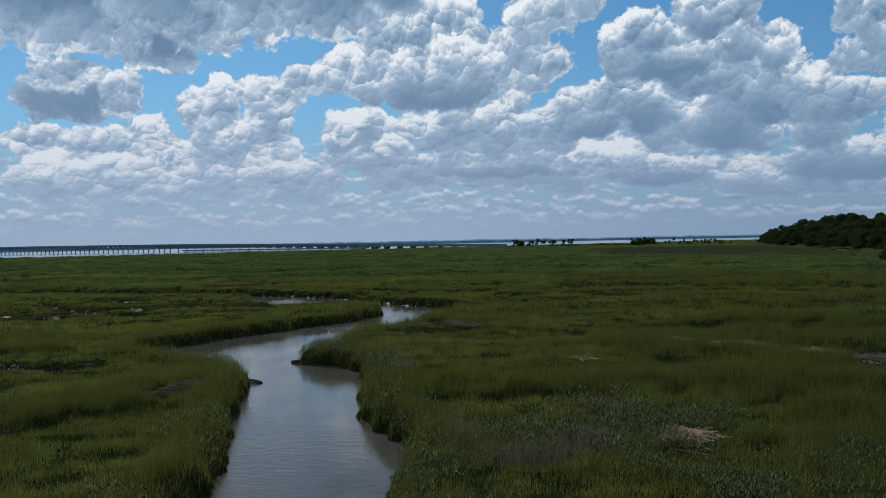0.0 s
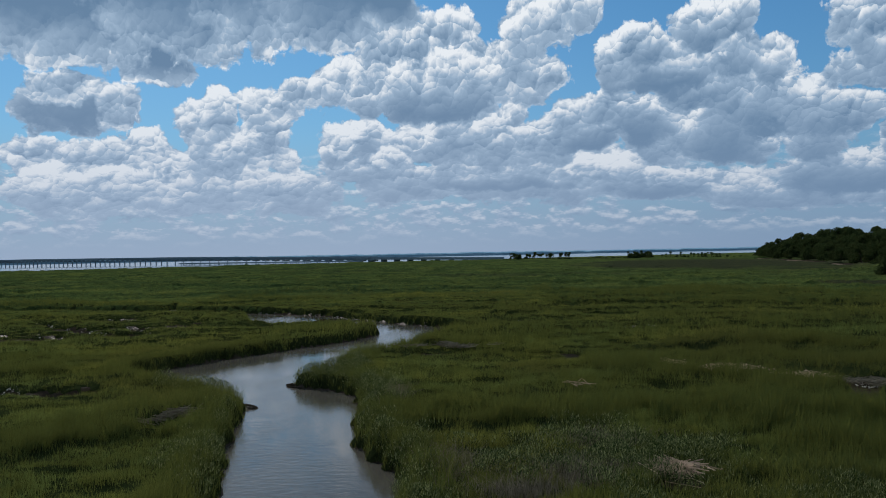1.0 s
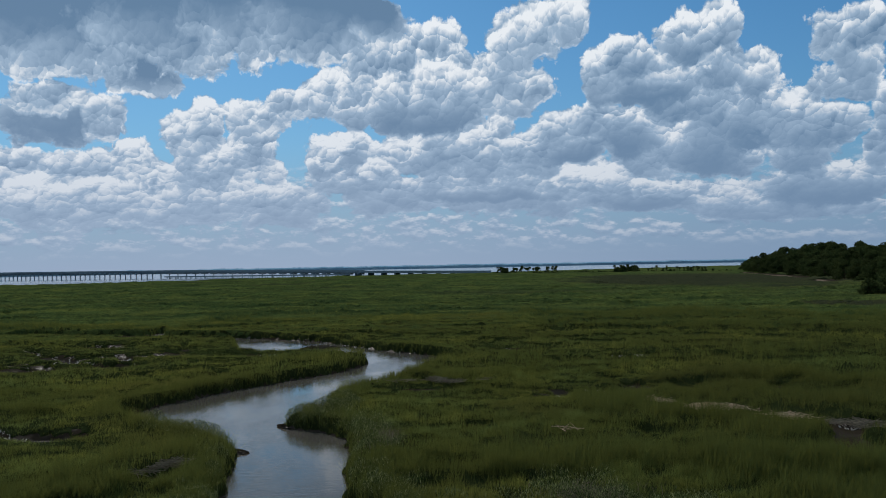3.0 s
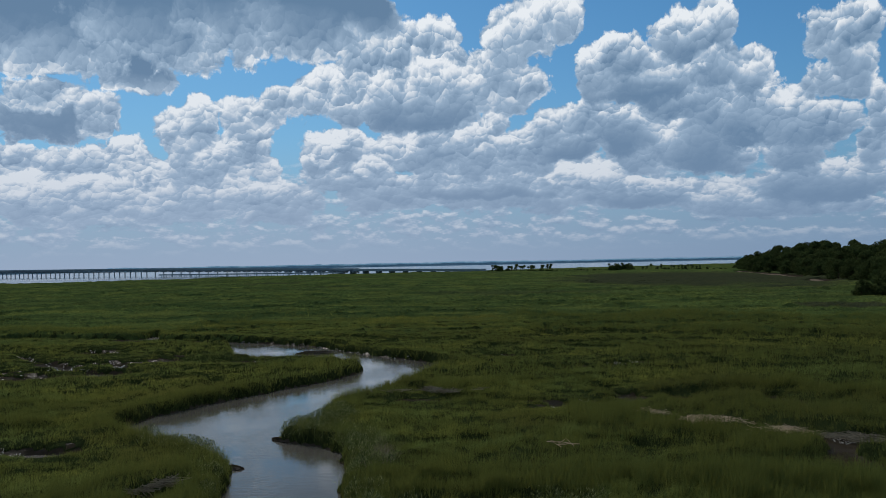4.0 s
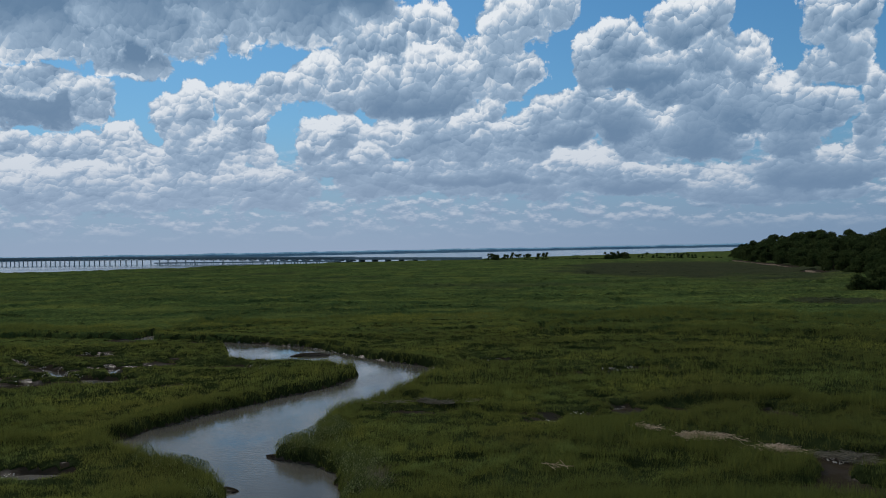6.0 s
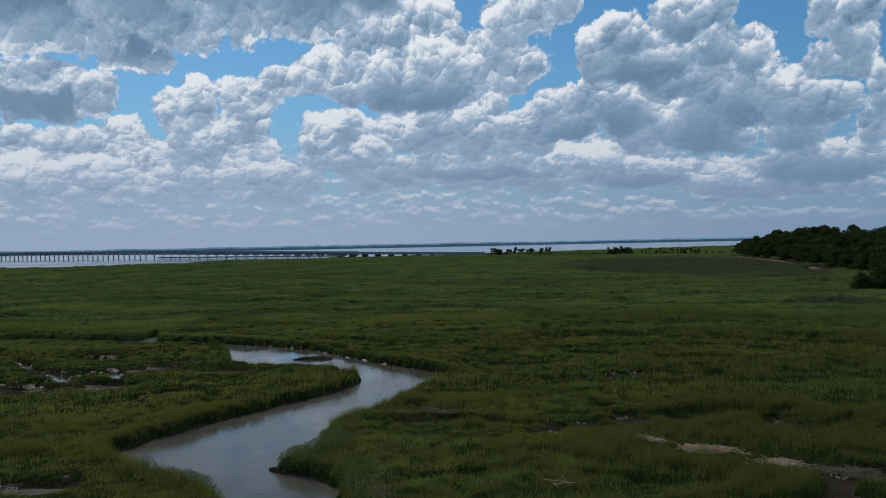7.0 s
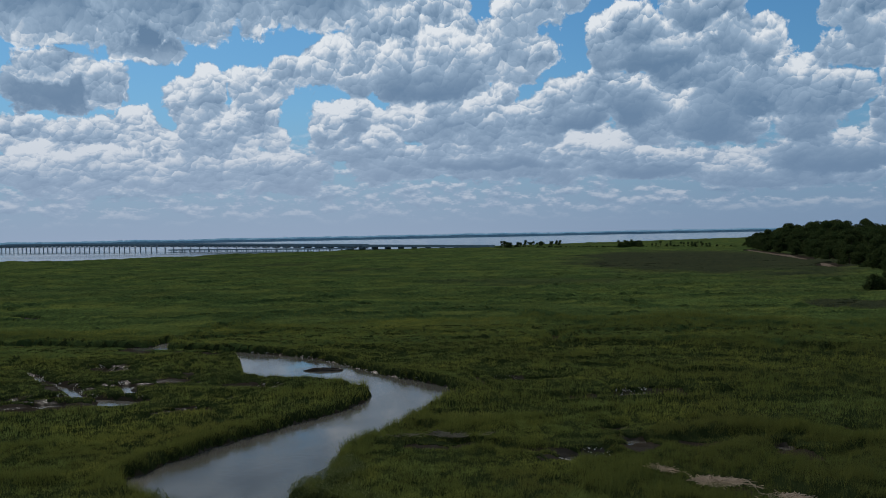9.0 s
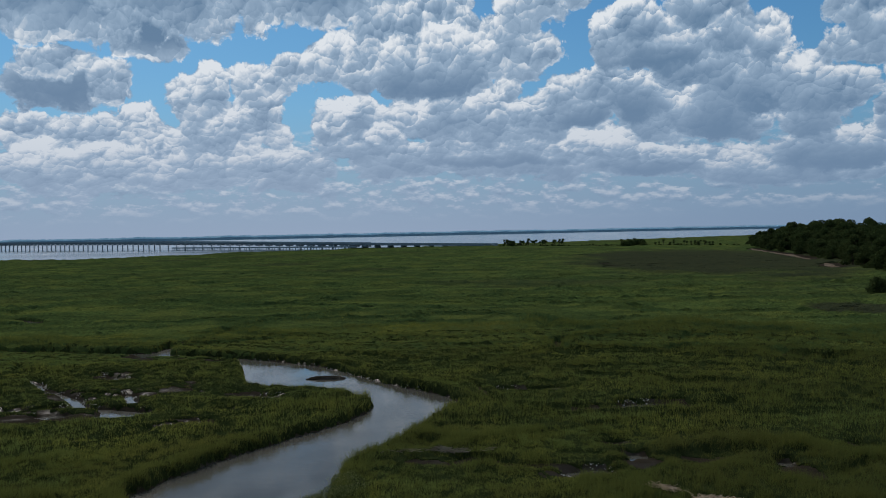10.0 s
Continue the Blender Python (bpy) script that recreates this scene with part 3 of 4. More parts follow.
# Flattened growth under and before the mats of straw: x, y and the two half widths.
FLAT = [(6.4, 24.3, 0.9, 1.1), (14.8, 46.6, 1.5, 1.2), (11.6, 49.6, 1.0, 0.8), (17.2, 43.8, 1.2, 1.1), (21.5, 42.0, 3.2, 2.0), (3.4, 24.6, 1.2, 1.0), (1.8, 22.8, 1.0, 0.8), (4.6, 28.6, 1.1, 0.7),
        (12.0, 55.8, 1.6, 2.2), (21.3, 52.8, 1.6, 2.4), (-36, 72, 6.0, 2.0), (-11.7, 33.4, 1.1, 1.1), (-0.9, 56.8, 3.0, 1.2)]


def flattened(x, y):
    w = 0.35 * fbm(x * 0.8, y * 0.8, 69, 2)
    out = np.zeros(np.shape(x))
    for fx, fy, a, b in FLAT:
        out = np.maximum(out, 1 - smooth(0.7, 1.15, np.hypot((x - fx) / a, (y - fy) / b) + w))
    return out


def sand_strip(x, y):
    """Bare sand along the foot of the wood, 0 or 1."""
    d = x - np.interp(y, SHORE_Y, SHORE_X)
    return (d > -5.5 + 2 * fbm(y * 0.05, y * 0, 83, 2)) & (d < 2.5) & (((y > 360) & (y < 540)) | ((y > 292) & (y < 325)))


def growth(x, y, edge=None):
    """Height of the marsh grass, and its plant and shade tones: tall cordgrass and rush, 0 to 1 each."""
    hollow = hollow_edge(x, y)
    edge = water_edge(x, y, hollow) if edge is None else edge
    gap, tall = drains(x, y)
    rush = rush_and_cloud_shade(x, y)
    step = smooth(-0.05, 0.05, fbm(x * 0.05 + 3, y * 0.11, 63, 4)) + smooth(-0.04, 0.04, fbm(x * 0.13, y * 0.26 + 5, 64, 3))
    step = step + 0.9 * smooth(-0.05, 0.05, fbm(x * 0.21 + 9, y * 0.5, 62, 3)) * smooth(-0.3, 0.2, fbm(x * 0.03, y * 0.04, 60, 2))
    h = 0.22 + (0.15 + 0.17 * smooth(90, 200, np.hypot(x, y))) * step + 0.14 * fbm(x * 0.3, y * 0.4, 61, 3)
    h = (h + 0.6 * tall) * (1 - 0.8 * gap) * (1 + 0.36 * tussocks(x, y) * (1 - smooth(140, 320, np.hypot(x, y)))) * (1 - 0.4 * rush)
    h = h * (0.45 + 0.55 * smooth(0.3, 3.0, hollow)) * (1 - 0.8 * flattened(x, y))
    creek = creek_edge(x, y)
    bank = 1 - smooth(0.9, 2.6, creek)
    low_bank = np.where((x < -8) & (y > 78) & (y < 104), 0.6, 1.0)
    h = np.maximum(h, (0.85 + 0.3 * fbm(x * 0.5, y * 0.5, 66, 2) + 0.15 * tussocks(x, y)) * bank * low_bank)
    gully = along(GULLY, x, y)
    north = y > np.interp(-x, [27, 36.5, 42, 56, 66, 95], [105.5, 109.4, 112.5, 114.6, 117.6, 121])
    h = np.where(north, np.maximum(h, 0.95 * (1 - smooth(1.5, 4.0, gully))), h * (1 - 0.45 * (1 - smooth(3.0, 8.0, gully))))
    h = h * smooth(-0.2, 0.25, edge) * (1 - smooth(6, 9, inland(x, y))) * (1 - sand_strip(x, y)) * (1 - smooth(-3, 0, bay_depth(x, y)))
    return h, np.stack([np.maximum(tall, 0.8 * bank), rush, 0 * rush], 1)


def polar(radii, angles):
    r, a = np.meshgrid(radii, angles, indexing="ij")
    x, y = r * np.sin(a), r * np.cos(a)
    nr, na = len(radii), len(angles)
    i = (np.arange(nr - 1)[:, None] * na + np.arange(na - 1)[None]).ravel()
    return x.ravel(), y.ravel(), np.stack([i, i + na, i + na + 1, i + 1], 1)


def build_land():
    fine = np.radians(np.arange(-42, 42.01, 0.3))
    rest = np.radians(np.arange(46, 314.1, 4.0))
    angles = np.r_[fine, rest, fine[0] + 2 * np.pi]
    radii = np.r_[0.01, 4, 8, 11 * 1.011 ** np.arange(0, 460), 2200, 4900]
    x, y, f = polar(radii, angles)
    ground = new("ground", mesh_from("ground", np.stack([x, y, ground_z(x, y)], 1), f[:, ::-1], MUD, True))
    tagged(ground, "dark wet mud of the tidal marsh under the grass", "ground", kind="structure")
    x, y, f = polar(np.r_[0.01, 60, 300, 520], np.radians(np.arange(0, 360.1, 5)))
    water = new("water", mesh_from("water", np.stack([x, y, 0 * x], 1), f[:, ::-1], WATER, True))
    tagged(water, "calm grey-brown tidal creek water", "water", kind="structure")
    x, y, f = polar(np.r_[520, 1200, 2500, 4950], np.radians(np.arange(0, 360.1, 5)))
    bay = new("bay_water", mesh_from("bay_water", np.stack([x, y, 0 * x], 1), f[:, ::-1], BAY, True))
    tagged(bay, "wide grey-blue wind-ruffled bay water", "water", kind="structure")
    # Under the blades near by, a sheet coloured dark for the shade low in the growth; farther off, the closed cover of
    # blade tips.
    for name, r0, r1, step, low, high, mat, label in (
        ("grass_shade_sheet", 13, 130, 1.0085, 0.34, 0.5, SHADED_STEMS, "dark sheet for shaded stems and litter under the marsh grass"),
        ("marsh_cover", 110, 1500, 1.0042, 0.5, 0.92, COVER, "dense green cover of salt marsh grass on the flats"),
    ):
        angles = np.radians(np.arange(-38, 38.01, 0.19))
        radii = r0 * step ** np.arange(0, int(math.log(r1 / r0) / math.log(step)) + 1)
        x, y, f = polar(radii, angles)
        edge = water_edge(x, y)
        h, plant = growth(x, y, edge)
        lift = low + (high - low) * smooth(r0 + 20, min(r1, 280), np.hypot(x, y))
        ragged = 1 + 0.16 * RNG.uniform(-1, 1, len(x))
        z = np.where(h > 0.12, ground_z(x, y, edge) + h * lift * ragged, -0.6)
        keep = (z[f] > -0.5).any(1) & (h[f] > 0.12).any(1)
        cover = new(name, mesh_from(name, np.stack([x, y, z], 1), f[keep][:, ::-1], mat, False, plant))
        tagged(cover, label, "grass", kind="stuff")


def build_outer_cover():
    """The same marsh round about and behind, in coarse cover."""
    for name, radii, angles in (
        ("marsh_cover", np.r_[1.0, 2.0 * 1.07 ** np.arange(0, 76)], np.radians(np.arange(37.5, 322.6, 1.5))),
        ("marsh_cover", np.r_[0.3, 1.0 * 1.05 ** np.arange(0, 55)], np.radians(np.arange(-38, 38.1, 2.0))),
    ):
        x, y, f = polar(radii, angles)
        edge = water_edge(x, y)
        h, plant = growth(x, y, edge)
        z = np.where(h > 0.12, ground_z(x, y, edge) + 0.7 * h, -0.6)
        keep = (h[f] > 0.12).any(1)
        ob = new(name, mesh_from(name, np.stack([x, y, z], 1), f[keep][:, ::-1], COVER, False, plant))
        tagged(ob, "green cover of salt marsh grass on the flats", "grass", kind="stuff")


build_land()
build_outer_cover()

# ---- grass blades ----


def scatter(r0, r1, count, half=34.0):
    """Random places on the marsh in a ring sector."""
    r = np.sqrt(RNG.uniform(r0 * r0, r1 * r1, count))
    a = np.radians(RNG.uniform(-half, half, count))
    return r * np.sin(a), r * np.cos(a)


def blades(name, x, y, z, h, width, lean, mat, label, joints=2, plant=None):
    """One mesh of tapered, leaning blades."""
    k = len(x)
    turn = RNG.uniform(0, 2 * np.pi, k)
    w = width * RNG.uniform(0.6, 1.3, k)
    wx, wy = np.cos(turn) * w / 2, np.sin(turn) * w / 2
    to = RNG.uniform(0, 2 * np.pi, k)
    much = np.abs(RNG.normal(0, lean, k)) * h
    lx, ly = np.cos(to) * much + 0.05 * h, np.sin(to) * much
    base = np.stack([x, y, z], 1)
    side = np.stack([wx, wy, 0 * wx], 1)
    tip = base + np.stack([lx, ly, h], 1)
    i = np.arange(k)
    if joints == 1:
        v = np.concatenate([base - side, base + side, tip])
        f = np.stack([i, i + k, i + 2 * k], 1)
    else:
        mid = base + np.stack([lx * 0.3, ly * 0.3, h * 0.62], 1)
        v = np.concatenate([base - side, base + side, mid + side * 0.8, mid - side * 0.8, tip])
        f = np.concatenate([np.stack([i, i + k, i + 2 * k], 1), np.stack([i, i + 2 * k, i + 3 * k], 1), np.stack([i + 3 * k, i + 2 * k, i + 4 * k], 1)])
    ob = new(name, mesh_from(name, v, f, mat, False, None if plant is None else np.tile(plant, (len(v) // k, 1))))
    return tagged(ob, label, "grass", kind="stuff")


def build_grass():
    zones = ((14, 36, 380000, 0.014, 2), (33, 66, 700000, 0.024, 1), (60, 140, 900000, 0.048, 1), (120, 480, 560000, 0.11, 1))
    for r0, r1, count, width, joints in zones:
        x, y = scatter(r0, r1, count)
        r = np.hypot(x, y)
        thin = smooth(r1, r0 + 0.6 * (r1 - r0), r) if r0 > 100 else np.ones(count)
        edge = water_edge(x, y)
        h, plant = growth(x, y, edge)
        h = h * RNG.uniform(0.6, 1.15, count)
        ok = (h > 0.15) & (RNG.uniform(0, 1, count) < thin * (0.14 + 0.86 * smooth(-0.5, 0.4, tussocks(x, y))))
        x, y, h, edge, plant = x[ok], y[ok], h[ok], edge[ok], plant[ok]
        z = ground_z(x, y, edge)
        blades("grass_blades", x, y, z, h, width, 0.42, GRASS, "upright green blades of salt marsh cordgrass", joints, plant)


build_grass()


# ---- far shore ----
def build_far_shore():
    a = np.radians(np.arange(-60, 60.01, 0.04))
    top = 10.5 + 2.2 * fbm(a * 60, a * 0, 71, 4) + 1.6 * fbm(a * 700, a * 0, 72, 3)
    r0 = 2700 + 700 * smooth(-0.2, 0.5, a)
    r1 = r0 + 400
    v = np.concatenate([np.stack([np.sin(a) * r, np.cos(a) * r, z], 1) for r, z in ((r0, 0 * a - 0.5), (r0, top * 0.7), (r0 + 30, top), (r1, top + 1), (r1, 0 * a - 0.5))])
    k = len(a)
    i = np.arange(k - 1)
    f = np.concatenate([np.stack([i + j * k, i + j * k + 1, i + (j + 1) * k + 1, i + (j + 1) * k], 1) for j in range(4)])
    ob = new("backdrop", mesh_from("backdrop", v, f[:, ::-1], HAZED_WOODS))
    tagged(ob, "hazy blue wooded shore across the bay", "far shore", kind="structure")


build_far_shore()

# ---- road bridge ----
BRIDGE_A, BRIDGE_B = Vector((-100, 822, 0)), Vector((-1140, 1488, 0))
SPAN = 14.5
PIERS = [SPAN * k for k in range(-1, 21)]
PIERS += [PIERS[-1] + 9.8 * k for k in range(1, 96)]


def deck_rise(s):
    """Height of the roadway along the bridge."""
    return float(np.interp(s, [-200, 0, 250, 560, 2000], [3.2, 5.0, 8.3, 9.7, 9.7]))


def build_bridge(label):
    run = (BRIDGE_B - BRIDGE_A).normalized()
    root = new("road_bridge")
    root.matrix_world = Matrix.Translation(BRIDGE_A) @ pose(0, 0, 0, 0, 0, math.degrees(math.atan2(run.y, run.x)))
    tagged(root, label, "bridge")
    # The pieces of one span, with the roadway at height 0.
    n, low, high = 14, [], []
    for k in range(n + 1):
        t = k / n
        low.append((t * SPAN, -1.7 - 1.7 * max(0.0, abs(2 * t - 1) - 0.35) ** 2 / 0.42))
        high.append((t * SPAN, -0.6))
    bm = bmesh.new()
    face = bm.faces.new([bm.verts.new((px, -0.4, pz)) for px, pz in low + high[::-1]])
    out = bmesh.ops.extrude_face_region(bm, geom=[face])
    bmesh.ops.translate(bm, vec=(0, 0.8, 0), verts=[g for g in out["geom"] if isinstance(g, bmesh.types.BMVert)])
    beam = bpy.data.meshes.new("beam")
    bm.to_mesh(beam)
    bm.free()
    made = {"beam": beam}
    for key, size in (("deck", (0, SPAN, -5, 5, -0.6, 0)), ("parapet", (0, SPAN, -0.15, 0.15, 0.0, 1.0)), ("pier_cap", (-0.6, 0.6, -4.8, 4.8, -3.2, -2.3))):
        made[key] = bpy.data.meshes.new(key)
        bm = box(bmesh.new(), *size)
        bm.to_mesh(made[key])
        bm.free()
    bm = bmesh.new()
    bmesh.ops.create_cone(bm, segments=10, radius1=0.65, radius2=0.6, depth=12, cap_ends=True, matrix=Matrix.Translation((0, 0, -8.9)))
    made["column"] = bpy.data.meshes.new("column")
    bm.to_mesh(made["column"])
    bm.free()
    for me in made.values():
        me.materials.append(HAZED_CONCRETE)
    for s0, s1 in zip(PIERS, PIERS[1:]):
        z0, z1 = deck_rise(s0), deck_rise(s1)
        for key, places in (("deck", (0,)), ("parapet", (-4.8, 4.8)), ("beam", (-3.6, 3.6)), ("pier_cap", (0,)), ("column", (0,))):
            for yy in places:
                ob = new(key, made[key])
                ob.parent = root
                ob.location = (s0, yy, z0)
                if key in ("deck", "parapet", "beam"):
                    ob.rotation_euler.y = -math.atan2(z1 - z0, s1 - s0)
                    ob.scale.x = (s1 - s0) / SPAN
    return root


build_bridge("long grey concrete road bridge on slim piers over the bay")


def build_trestle():
    """The low old causeway bridge in front."""
    run = (BRIDGE_B - BRIDGE_A).normalized()
    side = Vector((-run.y, run.x, 0))
    root = new("low_trestle")
    root.matrix_world = Matrix.Translation(BRIDGE_A + side * 16) @ pose(0, 0, 0, 0, 0, math.degrees(math.atan2(run.y, run.x)))
    tagged(root, "low dark concrete trestle on short piles beside the road bridge", "bridge")
    part("deck", box(bmesh.new(), -10, 246, -3, 3, 1.5, 2.7), HAZED_CONCRETE, root)
    pile = bpy.data.meshes.new("pile")
    bm = bmesh.new()
    bmesh.ops.create_cone(bm, segments=8, radius1=0.35, radius2=0.35, depth=3.4, cap_ends=True, matrix=Matrix.Translation((0, 0, 0.2)))
    bm.to_mesh(pile)
    bm.free()
    pile.materials.append(HAZED_CONCRETE)
    for k in range(32):
        for yy in (-2.4, 2.4):
            ob = new("pile", pile)
            ob.parent = root
            ob.location = (k * 8 - 6, yy, -0.2)


build_trestle()

# ---- trees ----


def leaf_cloud(count, centres, size, rng, flat=0.8):
    """Small leaf clumps on the shells of several rounded masses."""
    c = np.asarray(centres)
    pick = rng.choice(len(c), count, p=c[:, 3] ** 2 / (c[:, 3] ** 2).sum())
    d = rng.normal(size=(count, 3))
    d /= np.linalg.norm(d, axis=1)[:, None]
    rad = c[pick, 3] * rng.uniform(0.72, 1.08, count)
    p = c[pick, :3] + d * rad[:, None] * (1, 1, flat)
    u = rng.normal(size=(count, 3))
    u /= np.linalg.norm(u, axis=1)[:, None]
    w = np.cross(u, d + rng.normal(0, 0.6, (count, 3)))
    w /= np.linalg.norm(w, axis=1)[:, None] + 1e-6
    s = (size * rng.uniform(0.5, 1.2, count))[:, None]
    v = np.concatenate([p - u * s, p - w * s * 0.6, p + u * s, p + w * s * 0.6])
    i = np.arange(count)
    return v, np.stack([i, i + count, i + 2 * count, i + 3 * count], 1)


def limb(bm, a, b, r0, r1, seg=7):
    a, b = Vector(a), Vector(b)
    m = Matrix.Translation((a + b) / 2) @ (b - a).to_track_quat("Z", "Y").to_matrix().to_4x4()
    bmesh.ops.create_cone(bm, segments=seg, radius1=r0, radius2=r1, depth=(b - a).length, cap_ends=True, matrix=m)


def build_tree(seed, height, spread, leaves=3400, size=0.5, name="tree", label="dark green broad-crowned oak of the shore wood", group="trees of the shore wood"):
    """A broad coastal oak: forked trunk, limbs, uneven crown that reaches low."""
    rng = np.random.default_rng(seed)
    root = new(name)
    bm = bmesh.new()
    limb(bm, (0, 0, -0.8), (0.2, 0, height * 0.35), 0.035 * height, 0.022 * height)
    centres = []
    for k in range(13):
        a = k * 2.4 + rng.uniform(0, 0.6)
        z = height * rng.uniform(0.14, 0.8)
        out = spread * rng.uniform(0.3, 0.8) * (1.15 - 0.6 * z / height)
        tip = (math.cos(a) * out, math.sin(a) * out, z)
        limb(bm, (0.1, 0, z * 0.55), tip, 0.014 * height, 0.004 * height, 5)
        centres.append((*tip, spread * rng.uniform(0.26, 0.42)))
    centres.append((0, 0, height * 0.82, spread * 0.42))
    part("trunk", bm, BARK, root)
    v, f = leaf_cloud(leaves, centres, size, rng)
    part("crown", mesh_from("crown", v, f, LEAVES), LEAVES, root)
    return tagged(root, label, "tree" if name == "tree" else name, group)


def ground_at(x, y):
    return float(ground_z(np.array([float(x)]), np.array([float(y)]))[0])


def build_woods():
    kinds = [build_tree(101 + k, h, s) for k, (h, s) in enumerate(((13, 6.5), (14, 7), (15, 6.5), (12, 7), (15.5, 6)))]
    rng = random.Random(4)
    spots = []
    for k in range(6000):
        y = 150 + 620 * rng.random() ** 1.3
        depth = 70 * rng.random() ** 1.6
        x = float(np.interp(y, SHORE_Y, SHORE_X)) + 4 + depth
        if y < 200 and depth < 14:
            continue
        if all((x - a) ** 2 + (y - b) ** 2 > 30 for a, b in spots):
            spots.append((x, y))
        if len(spots) == 330:
            break
    heights = ground_z(*np.array(spots).T).tolist()
    for k, (x, y) in enumerate(spots):
        inside = x - float(np.interp(y, SHORE_Y, SHORE_X))
        grow = rng.uniform(0.74, 1.02) * float(np.interp(y, [150, 340, 430, 560, 640, 760], [0.95, 0.95, 1.0, 1.02, 0.85, 0.6])) * float(np.interp(inside, [4, 22], [0.62, 1.0]))
        m = pose(x, y, heights[k], 0, 0, rng.uniform(0, 360))
        first = kinds[k % len(kinds)]
        if k < len(kinds):
            ob = first
            ob.matrix_world = m
        else:
            ob = copy_thing(first, m)
        ob.scale = (grow, grow, grow)


build_woods()

# ---- shells, wrack and bars on the marsh ----
SHELL = plain("shell", (0.3, 0.28, 0.25), (0.62, 0.6, 0.55), 3.0, 0.5)
DEAD = leaf_material("dead_stalks", (0.06, 0.052, 0.038), (0.21, 0.19, 0.14), (0.25, 0.22, 0.165), shine=0.5, glow=0.1)


def flakes(name, x, y, z, size, mat, label, category):
    """Many small tilted flakes as one object."""
    k = len(x)
    turn, w = RNG.uniform(0, 2 * np.pi, k), size * RNG.uniform(0.5, 1.4, k)
    u = np.stack([np.cos(turn) * w, np.sin(turn) * w, RNG.uniform(-0.3, 0.3, k) * w], 1)
    v = np.stack([-np.sin(turn) * w * 0.6, np.cos(turn) * w * 0.6, RNG.uniform(0.1, 0.7, k) * w], 1)
    p = np.stack([x, y, z], 1)
    top = p + np.stack([0 * w, 0 * w, w * 0.5], 1)
    verts = np.concatenate([p - u, p - v, p + u, p + v, top])
    i = np.arange(k)
    tri = [np.stack([i + a * k, i + b * k, i + 4 * k], 1) for a, b in ((0, 1), (1, 2), (2, 3), (3, 0))]
    return tagged(new(name, mesh_from(name, verts, np.concatenate(tri), mat)), label, category, kind="stuff")


def build_shells():
    x, y = RNG.uniform(-60, 30, 420000), RNG.uniform(40, 118, 420000)
    hollow = hollow_edge(x, y)
    edge = water_edge(x, y, hollow)
    lumps = fbm(x * 0.6, y * 0.6, 91, 2)
    ok = (lumps > 0.0) & (((edge > -0.1) & (edge < 0.3) & (y > 80)) | ((hollow < 0.4) & (hollow > -0.6) & (lumps > 0.22)))
    x, y = x[ok], y[ok]
    flakes("oyster_shells", x, y, ground_z(x, y) + 0.02, 0.055, SHELL, "pale oyster shells on the wet mud along the water", "shells")


build_shells()


def build_wrack(x, y, length, width, turn, count, mat, label, rise=0.16, thick=0.009, stray=0.7):
    """A mat of fallen stalks lying on the grass."""
    a = RNG.normal(0, 0.28, count) * length
    b = RNG.normal(0, 0.28, count) * width + 0.12 * width * np.sin(a * 2)
    c, s = math.cos(radians(turn)), math.sin(radians(turn))
    px, py = x + a * c - b * s, y + a * s + b * c
    keep = fbm(px * 0.9, py * 0.9, 97, 3) + RNG.normal(0, 0.12, count) > -0.08
    px, py, a, b = px[keep], py[keep], a[keep], b[keep]
    count = len(px)
    z = ground_z(px, py) + rise + 0.12 * np.exp(-(a / length * 3) ** 2 - (b / width * 3) ** 2) + RNG.uniform(0, 0.12, count)
    way = radians(turn) + RNG.normal(0, stray, count)
    l, w = RNG.uniform(0.35, 1.1, count), thick * RNG.uniform(0.4, 1.2, count)
    d = np.stack([np.cos(way) * l, np.sin(way) * l, RNG.normal(0.0, 0.14, count)], 1) / 2
    n = np.stack([-np.sin(way) * w, np.cos(way) * w, np.full(count, 0.012)], 1)
    p = np.stack([px, py, z], 1)
    v = np.concatenate([p - d - n, p - d + n, p + d + n, p + d - n])
    i = np.arange(count)
    ob = new("wrack_mat", mesh_from("wrack_mat", v, np.stack([i, i + count, i + 2 * count, i + 3 * count], 1), mat))
    return tagged(ob, label, "wrack", kind="stuff")


build_wrack(14.8, 47.2, 2.3, 0.8, -28, 800, STRAW, "mat of pale fallen straw on the marsh", 0.38)
build_wrack(11.6, 50.2, 2.6, 0.35, -24, 110, STRAW, "thin line of pale straw on the marsh")
build_wrack(17.2, 44.5, 1.9, 0.7, -30, 300, STRAW, "mat of pale fallen straw on the marsh", 0.38)
build_wrack(21.0, 43.2, 4.0, 1.2, -15, 600, DEAD, "grey dead stalks on bare mud")
build_wrack(6.5, 25.0, 1.1, 0.8, -55, 1500, STRAW, "clump of bright fallen straw on the marsh", 0.34, 0.009, 0.4)


def build_dead_stalks(x, y, broad, deep, count):
    """Thin dead stems, leaning and half fallen, left standing among the grass."""
    px, py = x + RNG.normal(0, 0.45, count) * broad, y + RNG.normal(0, 0.45, count) * deep
    keep = water_edge(px, py) > 0.3
    px, py = px[keep], py[keep]
    blades("dead_stalks", px, py, ground_z(px, py), RNG.uniform(0.25, 0.75, len(px)), 0.014, 0.75, DEAD, "grey dead stalks leaning among the grass")


build_dead_stalks(3.6, 25.2, 2.4, 1.2, 1500)
build_dead_stalks(1.6, 23.2, 2.0, 1.0, 1300)
build_dead_stalks(4.6, 29.2, 2.2, 1.0, 900)
build_dead_stalks(-3.3, 39.4, 0.8, 2.2, 1100)
build_dead_stalks(-0.6, 27.2, 1.0, 0.9, 900)
